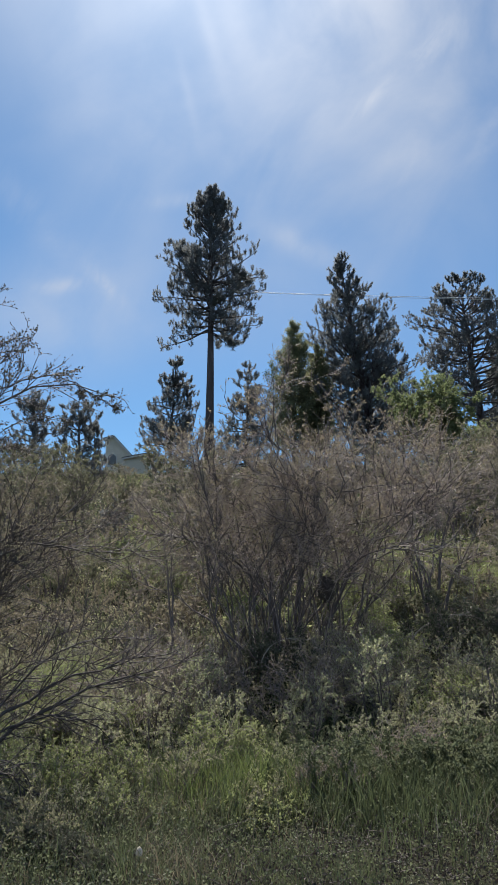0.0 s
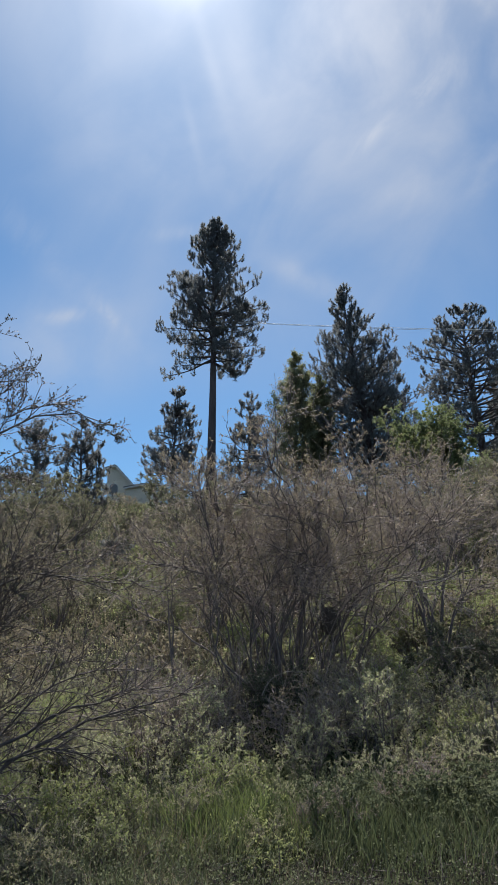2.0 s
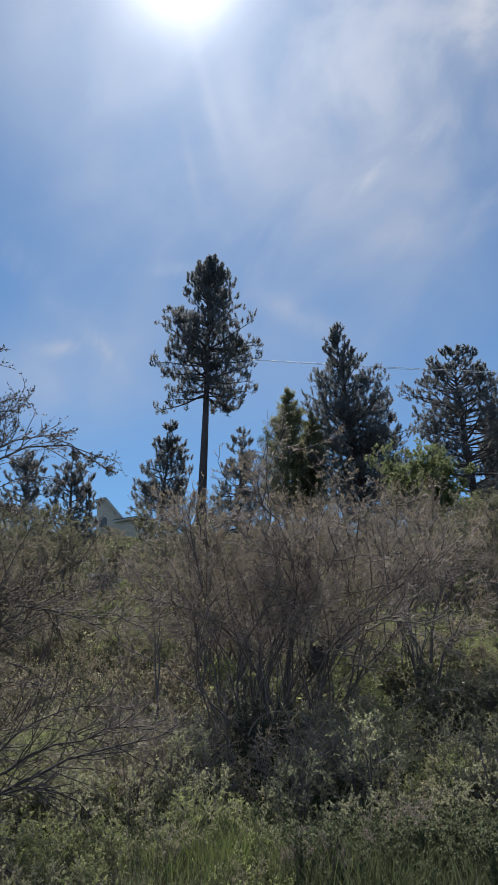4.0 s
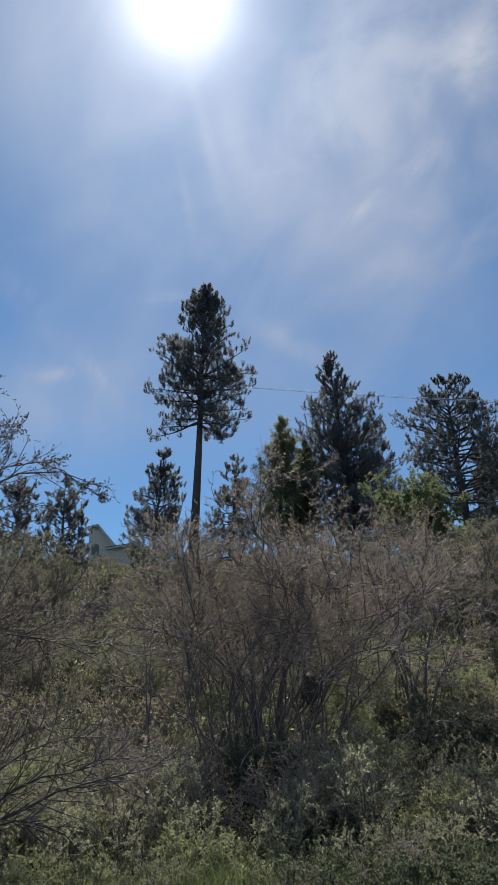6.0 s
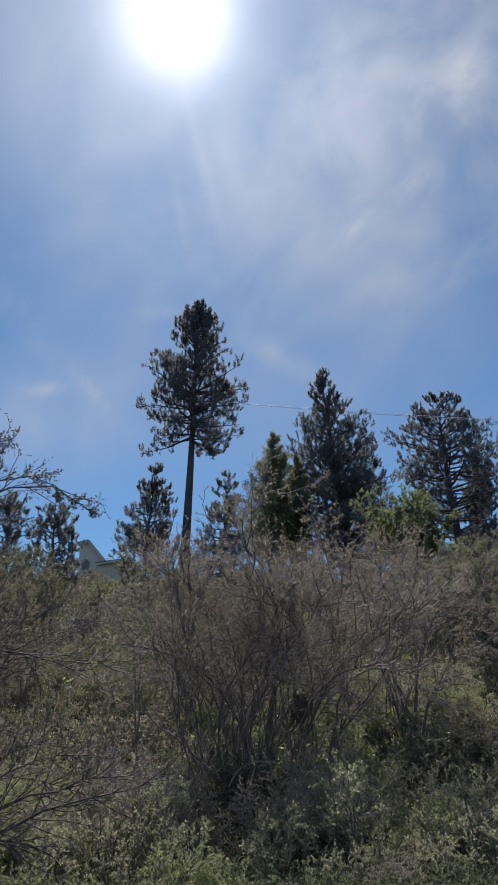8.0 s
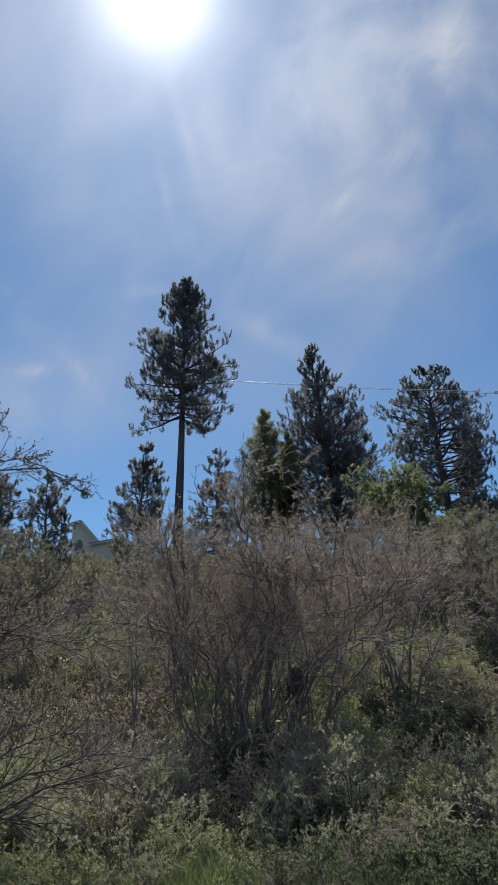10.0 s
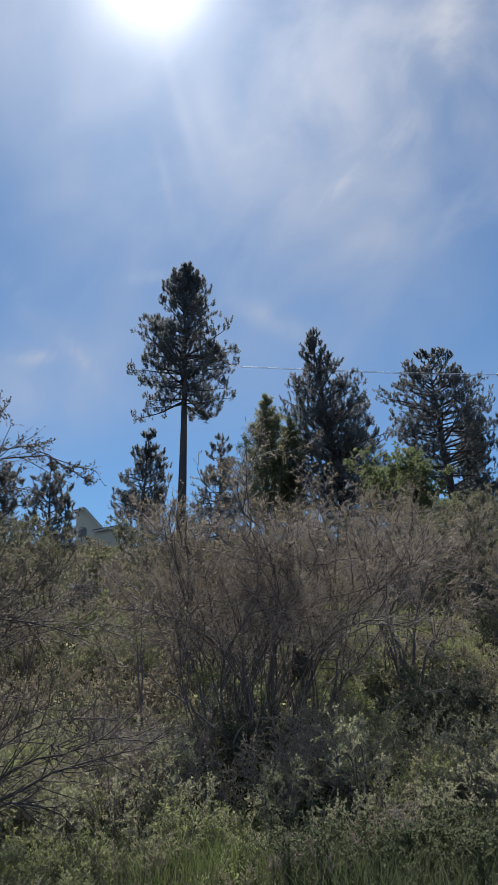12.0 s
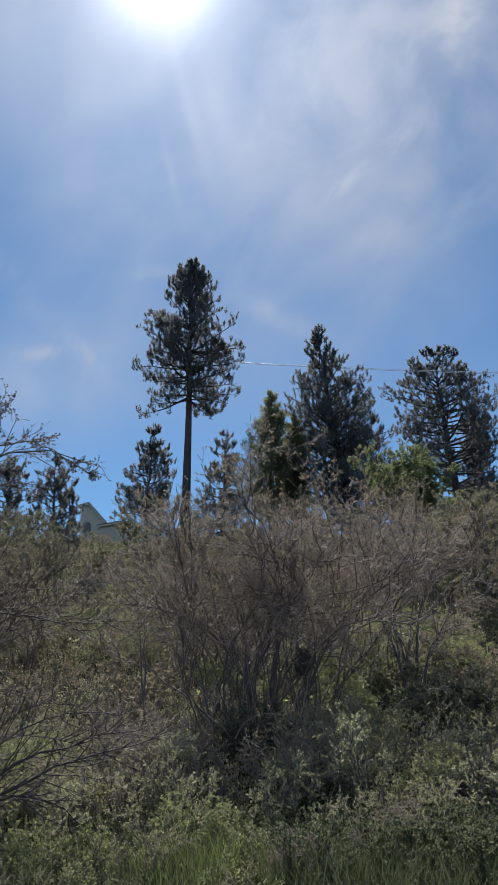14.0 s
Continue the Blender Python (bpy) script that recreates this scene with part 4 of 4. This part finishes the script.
for _ in range(60):
    x, y = rng.normal(1.5, 0.6), rng.normal(7.5, 0.5)
    plant("tall_weed", WEED[0], x, y, "tall grey-green leafy weed in the verge grass", "weed", "tall weeds in the verge", rng.uniform(0, 6.28), rng.uniform(0.6, 1.0))
for _ in range(16):
    x, y = rng.normal(0.1, 0.35), rng.normal(6.9, 0.3)
    plant("tall_weed", WEED[1], x, y, "tall fresh green leafy weed in the verge grass", "weed", "tall weeds in the verge", rng.uniform(0, 6.28), rng.uniform(0.5, 0.9))
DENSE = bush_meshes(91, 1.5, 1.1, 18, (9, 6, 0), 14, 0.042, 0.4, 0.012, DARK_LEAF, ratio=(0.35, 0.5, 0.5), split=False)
# these bushes stand for shaded hollows: the shade is put into dark leaves
plant("shade_bush", DENSE, 3.95, 14.6, "dense bush coloured dark for a shaded hollow in the undergrowth", "bush", "", 0.5, 1.1)
plant("shade_bush", DENSE, 2.6, 9.4, "small bush coloured dark for the hollow at the edge of the grass", "bush", "", 2.5, 0.5)
for x, y, size in ((-1.62, 5.75, 0.26), (-1.3, 5.55, 0.18), (-1.98, 6.05, 0.3), (-1.05, 5.35, 0.14)):
    plant("dark_bramble", DENSE, x, y, "low dark bramble at the edge of the verge", "bramble", "brambles on the verge", x * 5, size)
# another dark-coloured bush standing for shade, beneath the tall stems
plant("shade_bush", DENSE, 0.3, 13.4, "bush coloured dark for the shade under the tall bush", "bush", "", 3.5, 0.75)
for kind, x, y, size in ((1, 1.0, 11.4, 0.8), (0, 1.6, 11.0, 0.75), (2, 1.9, 13.0, 1.0), (2, 2.4, 13.7, 1.1), (1, 2.2, 12.3, 0.9)):
    plant("low_bush", LOW[kind], x, y, LOW_LABELS[kind], "bush", "low bushes at the foot of the slope", x * 2.7, size)
for x, y, size in ((-4.4, 29.6, 1.0), (-4.1, 27.4, 1.0), (-4.9, 26.2, 0.9), (-3.7, 24.6, 0.9), (-4.5, 31.5, 1.0), (-3.4, 22.6, 0.8), (-5.4, 27.5, 0.8)):
    plant("hillside_bush", FAR[2], x, y, FAR_LABELS[2], "bush", "brush on the hillside", x * 3.3, size)


# ---------------------------------------------------------------- grass and weeds
def blades(rng, x, y, high, width, bow=0.5):
    """Grass blades: three triangles each, bowed over."""
    n = len(x)
    z = ground_at(x, y) - 0.02
    spin = rng.uniform(0, 2 * np.pi, n)
    side = np.stack([np.cos(spin), np.sin(spin), np.zeros(n)], 1) * (width / 2)[:, None]
    lean = rng.normal(0, bow, (n, 2)) * high[:, None]
    foot = np.stack([x, y, z], 1)
    mid = foot + np.stack([lean[:, 0] * 0.28, lean[:, 1] * 0.28, high * 0.6], 1)
    tip = foot + np.stack([lean[:, 0] * 0.8, lean[:, 1] * 0.8, high], 1)
    verts = np.stack([foot - side, foot + side, mid - side * 0.8, mid + side * 0.8, tip], 1).reshape(-1, 3)
    b = np.arange(n)[:, None] * 5
    return verts, b + [0, 1, 3, 2], b + [2, 3, 4]


def strew(name, seed, count, y0, y1, high, width, mat, label, clump=0.0, bow=0.5, thin=None, power=1.0):
    """Blades over the slope between y0 and y1, in clumps."""
    rng = np.random.default_rng(seed)
    heads = max(1, count // 14)
    y = y0 + (y1 - y0) * rng.uniform(0, 1, heads) ** power
    x = rng.uniform(-1, 1, heads) * (0.37 * y + 0.8)
    if thin:
        keep = rng.uniform(0, 1, heads) < np.array([thin(a, b) for a, b in zip(x, y)])
        x, y = x[keep], y[keep]
    x = np.repeat(x, 14) + rng.normal(0, clump, len(x) * 14)
    y = np.repeat(y, 14) + rng.normal(0, clump, len(y) * 14)
    tall = high * rng.uniform(0.5, 1.25, len(x))
    mesh = mesh_of(name, *blades(rng, x, y, tall, np.full(len(x), width) * rng.uniform(0.7, 1.3, len(x)), bow))
    mesh.materials.append(mat)
    tagged(new(name, mesh), label, "grass", kind="stuff")


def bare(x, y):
    """Where the verge is nearly bare, with dead weeds coloured dark to stand for a dim reflection."""
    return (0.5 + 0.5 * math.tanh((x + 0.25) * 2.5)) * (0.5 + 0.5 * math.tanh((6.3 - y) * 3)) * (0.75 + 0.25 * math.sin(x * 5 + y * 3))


strew("verge_grass", 101, 36000, 4.7, 8.4, 0.36, 0.007, GRASS, "tall green grass in clumps along the verge", 0.06, 0.42, lambda x, y: min(1.0, max(0.0, y - 4.6) * 0.4) * (1 - 0.9 * bare(x, y)) * (0.35 + 0.65 * min(1.0, max(0.0, x + 0.9))) * (0.08 + 0.85 * patchy(x * 2.1 + 1, y * 1.7) ** 3))
strew("bright_grass", 107, 15000, 6.3, 8.3, 0.42, 0.007, BRIGHT_GRASS, "bright fresh grass clumps in the verge", 0.06, 0.4,
      lambda x, y: math.exp(-((x + 0.15) / 0.5) ** 2 - ((y - 7.2) / 0.45) ** 2) + math.exp(-((x - 2.45) / 0.4) ** 2 - ((y - 7.9) / 0.4) ** 2))
strew("tall_grass", 108, 4500, 6.2, 7.4, 0.42, 0.007, GRASS, "tall feathery grass before the undergrowth", 0.08, 0.35, lambda x, y: (0.5 + 0.5 * math.tanh((x - 0.5) * 1.3)) * (0.2 + 0.8 * patchy(x * 2.7, y * 2.2)))
strew("low_grass", 106, 30000, 4.3, 8.5, 0.18, 0.005, GRASS, "short worn grass beside the road", 0.10, 0.7, lambda x, y: (0.25 + 0.75 * patchy(x * 1.1 + 4, y * 2.3)) * (1 - 0.95 * bare(x, y)))
strew("dry_grass", 102, 5000, 4.6, 8.4, 0.30, 0.005, STRAW, "dry straw among the verge grass", 0.10, 0.7, lambda x, y: (1.0 - 0.85 * patchy(x * 2.1 + 1, y * 1.7)) * (1 - 0.92 * bare(x, y)))
strew("slope_grass", 103, 22000, 9.0, 30, 0.30, 0.016, GRASS, "green grass between the bushes", 0.16, 0.45)
strew("hill_grass", 104, 30000, 25, 70, 0.42, 0.045, GRASS, "yellow-green grass on the hillside", 0.3, 0.45)
strew("hill_straw", 105, 14000, 15, 70, 0.42, 0.03, STRAW, "dry straw on the hillside", 0.3, 0.45)


def strew_weeds(name, seed, count, y0, y1, high, size, mat, label, thin=None):
    """Small leaves of creeping weeds over the ground."""
    rng = np.random.default_rng(seed)
    y = rng.uniform(y0, y1, count)
    x = rng.uniform(-1, 1, count) * (0.37 * y + 0.8)
    if thin:
        keep = rng.uniform(0, 1, count) < np.array([thin(a, b) for a, b in zip(x, y)])
        x, y = x[keep], y[keep]
        count = len(x)
    z = ground_at(x, y) + high * rng.uniform(0, 1, count) ** 1.5
    way = unit(rng.normal(0, 1, (count, 3)) + np.array([0, 0, 0.4]))
    mesh = mesh_of(name, *leaf_cards(rng, np.stack([x, y, z], 1), way, size * rng.uniform(0.6, 1.3, count), 0.6))
    mesh.materials.append(mat)
    tagged(new(name, mesh), label, "weeds", kind="stuff")


strew_weeds("verge_weeds", 111, 70000, 4.4, 10.5, 0.24, 0.020, WEED_LEAF, "small-leaved weeds on the verge", lambda x, y: 1 - 0.92 * bare(x, y))
strew_weeds("dead_weeds", 114, 36000, 4.4, 7.0, 0.16, 0.020, DEAD_WEED, "dead weeds on the bare verge, darkened for a reflection", lambda x, y: 0.12 + 0.88 * bare(x, y))
strew_weeds("slope_weeds", 112, 50000, 10, 26, 0.35, 0.05, OLIVE_LEAF, "low leafy weeds under the bushes")
strew_weeds("hill_weeds", 113, 40000, 24, 70, 0.4, 0.10, OLIVE_LEAF, "low leafy weeds on the hillside")


def strew_litter():
    """Fallen bits of twig on the verge."""
    rng = np.random.default_rng(121)
    n = 1100
    y = rng.uniform(4.3, 9.5, n)
    x = rng.uniform(-1, 1, n) * (0.37 * y + 0.6)
    base = np.stack([x, y, ground_at(x, y) + rng.uniform(0.005, 0.10, n)], 1)
    spin = rng.uniform(0, 2 * np.pi, n)
    way = np.stack([np.cos(spin), np.sin(spin), rng.normal(0.15, 0.35, n)], 1)
    path = grow(rng, base, way, rng.uniform(0.08, 0.38, n), 4, 0.25, -0.2)
    mesh = mesh_of("twig_litter", *tubes(path, taper(n, 4, 0.0035, 0.0015), 3))
    mesh.materials.append(DARK_TWIG)
    tagged(new("twig_litter", mesh), "dry twigs and stalks fallen among the grass", "litter", kind="stuff")


strew_litter()


def seed_head(x, y):
    """A pale egg-shaped seed head on a thin stalk."""
    ob = thing("seed_head", on_ground(x, y, 0.0), "pale egg-shaped seed head on a thin stalk", "seed head")
    part("stalk", tubes(smooth_path([(0, 0, -0.03), (0.005, 0, 0.08), (0.0, 0, 0.16)], 6)[None], taper(1, 6, 0.004, 0.003), 6), GRASS, ob)
    bm = bmesh.new()
    bmesh.ops.create_icosphere(bm, subdivisions=3, radius=1)
    for v in bm.verts:
        up = v.co.z
        v.co = Vector((v.co.x * 0.021 * (1 - 0.22 * up), v.co.y * 0.021 * (1 - 0.22 * up), 0.185 + up * 0.03))
        v.co += v.normal * 0.002 * noise.noise(v.co * 150)
    part("fluff", from_bmesh(bm, "fluff"), FLUFF, ob, "pale cream fluff")


seed_head(-0.755, 5.2)


# ---------------------------------------------------------------- nest, house and cables
def nest(x, y, z):
    """A dark oval bundle of sticks hung between the stems."""
    rng = np.random.default_rng(7)
    n = 420
    way = unit(rng.normal(size=(n, 3)))
    at = way * np.array([0.135, 0.135, 0.24]) * rng.uniform(0.5, 1, (n, 1))
    run = unit(np.cross(way, rng.normal(size=(n, 3))))
    path = np.stack([at - run * 0.12, at + way * 0.012, at + run * 0.12], 1)
    ob = thing("bird_nest", (x, y, z), "dark oval nest of sticks wedged between the stems", "nest")
    part("stick_bundle", tubes(path, taper(n, 3, 0.006, 0.004), 4), DARK_STICK, ob)
    bm = bmesh.new()
    bmesh.ops.create_icosphere(bm, subdivisions=3, radius=1)
    for v in bm.verts:
        v.co = Vector((v.co.x * 0.085, v.co.y * 0.085, v.co.z * 0.16)) * (1 + 0.18 * noise.noise(v.co * 3))
    part("core", from_bmesh(bm, "core"), DARK_STICK, ob)


DARK_STICK = rough_solid("dark_sticks", (0.05, 0.041, 0.039), (0.20, 0.155, 0.14), 20, (1, 1, 1), 0.9, 0.4)
nest(1.33, 13.88, 2.2)


def prism(outline, depth, name):
    """A flat outline in x and z, thickened along y."""
    bm = bmesh.new()
    front = [bm.verts.new((x, 0, z)) for x, z in outline]
    back = [bm.verts.new((x, depth, z)) for x, z in outline]
    bm.faces.new(front)
    bm.faces.new(back[::-1])
    for i in range(len(outline)):
        j = (i + 1) % len(outline)
        bm.faces.new((front[j], front[i], back[i], back[j]))
    bmesh.ops.recalc_face_normals(bm, faces=bm.faces)
    return from_bmesh(bm, name)


def slab(a, b, thick, y0, y1, name):
    """A sloping board from a to b (x, z), with its thickness upward, between y0 and y1."""
    d = Vector((b[0] - a[0], 0, b[1] - a[1])).normalized()
    up = Vector((-d.z, 0, d.x)) * thick
    mesh = prism([a, b, (b[0] + up.x, b[1] + up.z), (a[0] + up.x, a[1] + up.z)], y1 - y0, name)
    for v in mesh.vertices:
        v.co.y += y0
    return mesh


def house():
    """The pale gable and lower wing that show over the crest."""
    z0 = 15.6
    ob = thing("house", (-13.4, 76, z0), "pale house with a white-trimmed gable behind the crest", "house")
    g = [(-1.5, 5.6), (-0.65, 5.86), (1.5, 3.42), (1.5, 0), (-1.5, 0)]
    part("wall", prism(g, 7.0, "wall"), SIDING, ob, "pale painted siding")
    wing = [(0.55, 3.2), (2.85, 3.58), (3.2, 3.1), (3.2, 0), (0.55, 0)]
    mesh = prism(wing, 5.0, "wall")
    for v in mesh.vertices:
        v.co.y -= 1.2
    part("wall", mesh, SIDING, ob, "lower wing with pale siding")
    for i in range(26):
        z = 0.3 + i * 0.2
        right = 1.5 if z < 3.4 else 1.5 - (z - 3.4) * 0.88
        if right > -1.3:
            part("siding_board", slab((-1.49, z), (right - 0.02, z), 0.18, -0.02, -0.003, "siding_board"), SIDING, ob)
    arch = [(0.42 * math.cos(a), 0.42 * math.sin(a)) for a in (i * math.pi / 12 for i in range(13))]
    window = part("window", prism([(-0.8 + x * 1.14, 3.55 + z * 1.14) for x, z in arch + [(-0.42, -0.8), (0.42, -0.8)]], 0.06, "window"), TRIM, ob, "arched white window frame")
    window.location.y = -0.062
    pane = part("pane", prism([(-0.8 + x, 3.55 + z) for x, z in arch + [(-0.42, -0.72), (0.42, -0.72)]], 0.02, "pane"), GLASS, window, "glass with a pale blind behind it")
    pane.location.y = -0.012
    for (a, b), y0, y1 in ((((-0.65, 5.86), (1.75, 3.14)), -0.35, 7.3), (((-1.75, 5.55), (-0.65, 5.87)), -0.35, 7.3),
                           (((0.45, 3.19), (2.9, 3.6)), -1.5, 3.9), (((2.88, 3.6), (3.4, 2.95)), -1.5, 3.9)):
        part("roof", slab(a, b, 0.10, y0, y1, "roof"), SHINGLE, ob, "grey shingles")
        low_a, low_b = (a[0], a[1] - 0.16), (b[0], b[1] - 0.16)
        part("barge_board", slab(low_a, low_b, 0.155, y0 - 0.03, y0 + 0.02, "barge_board"), TRIM, ob, "white painted trim")


house()


def cable(name, a, b, sag, radius, label):
    t = np.linspace(0, 1, 40)
    a, b = np.array(a, float), np.array(b, float)
    path = a + (b - a) * t[:, None]
    path[:, 2] -= sag * 4 * t * (1 - t)
    foot = Vector(a)
    ob = thing(name, foot, label, "cable", "overhead cables")
    part("strand", tubes((path - np.array(foot))[None], np.full((1, 40), radius), 6), CABLE, ob, smooth=True)
    return ob


HOOK = (-2.45, 61.35, 30.72)
upper = cable("overhead_cable", HOOK, (40.5, 43.0, 20.3), 0.4, 0.018, "pale overhead cable running from the tall pine")
cable("overhead_cable", (HOOK[0], HOOK[1], HOOK[2] - 0.05), (40.5, 42.8, 20.05), 0.42, 0.015, "thin second overhead cable below the first")


def clamp(cable_thing, x, y, z):
    """A dark spool ring clipped to the cable."""
    a = np.linspace(0, 2 * np.pi, 19)
    ring = np.stack([0.10 * np.cos(a), 0.03 * np.sin(a), 0.11 * np.sin(a)], 1) + np.array([x, y, z]) - np.array(cable_thing.matrix_basis.translation)
    part("clamp", tubes(ring[None], np.full((1, 19), 0.032), 8), CERAMIC, cable_thing, "dark spool clamp", smooth=True)


clamp(upper, 21.1, 51.29, 24.58)


def insulator(x, y, z):
    """A small ribbed knob on a hook in the trunk, where the cables end."""
    ob = thing("insulator", (x, y, z), "small ribbed insulator on the pine trunk", "insulator")
    bm = bmesh.new()
    rings = [(-0.12, 0.03), (-0.10, 0.09), (-0.07, 0.09), (-0.05, 0.055), (-0.01, 0.055), (0.01, 0.09), (0.05, 0.09), (0.08, 0.05), (0.12, 0.05)]
    last = None
    for zz, r in rings:
        loop = [bm.verts.new((r * math.cos(a), r * math.sin(a), zz)) for a in (i * math.pi / 6 for i in range(12))]
        if last:
            for i in range(12):
                bm.faces.new((last[i], last[(i + 1) % 12], loop[(i + 1) % 12], loop[i]))
        else:
            bm.faces.new(loop[::-1])
        last = loop
    bm.faces.new(last)
    part("knob", from_bmesh(bm, "knob"), CERAMIC, ob)
    part("hook", tubes(smooth_path([(0, 0, -0.1), (-0.1, 0.1, -0.14), (-0.35, 0.35, -0.05), (-0.55, 0.55, -0.02)], 8)[None], np.full((1, 8), 0.018), 6), CABLE, ob, "bent steel hook")


insulator(HOOK[0], HOOK[1] + 0.02, HOOK[2])
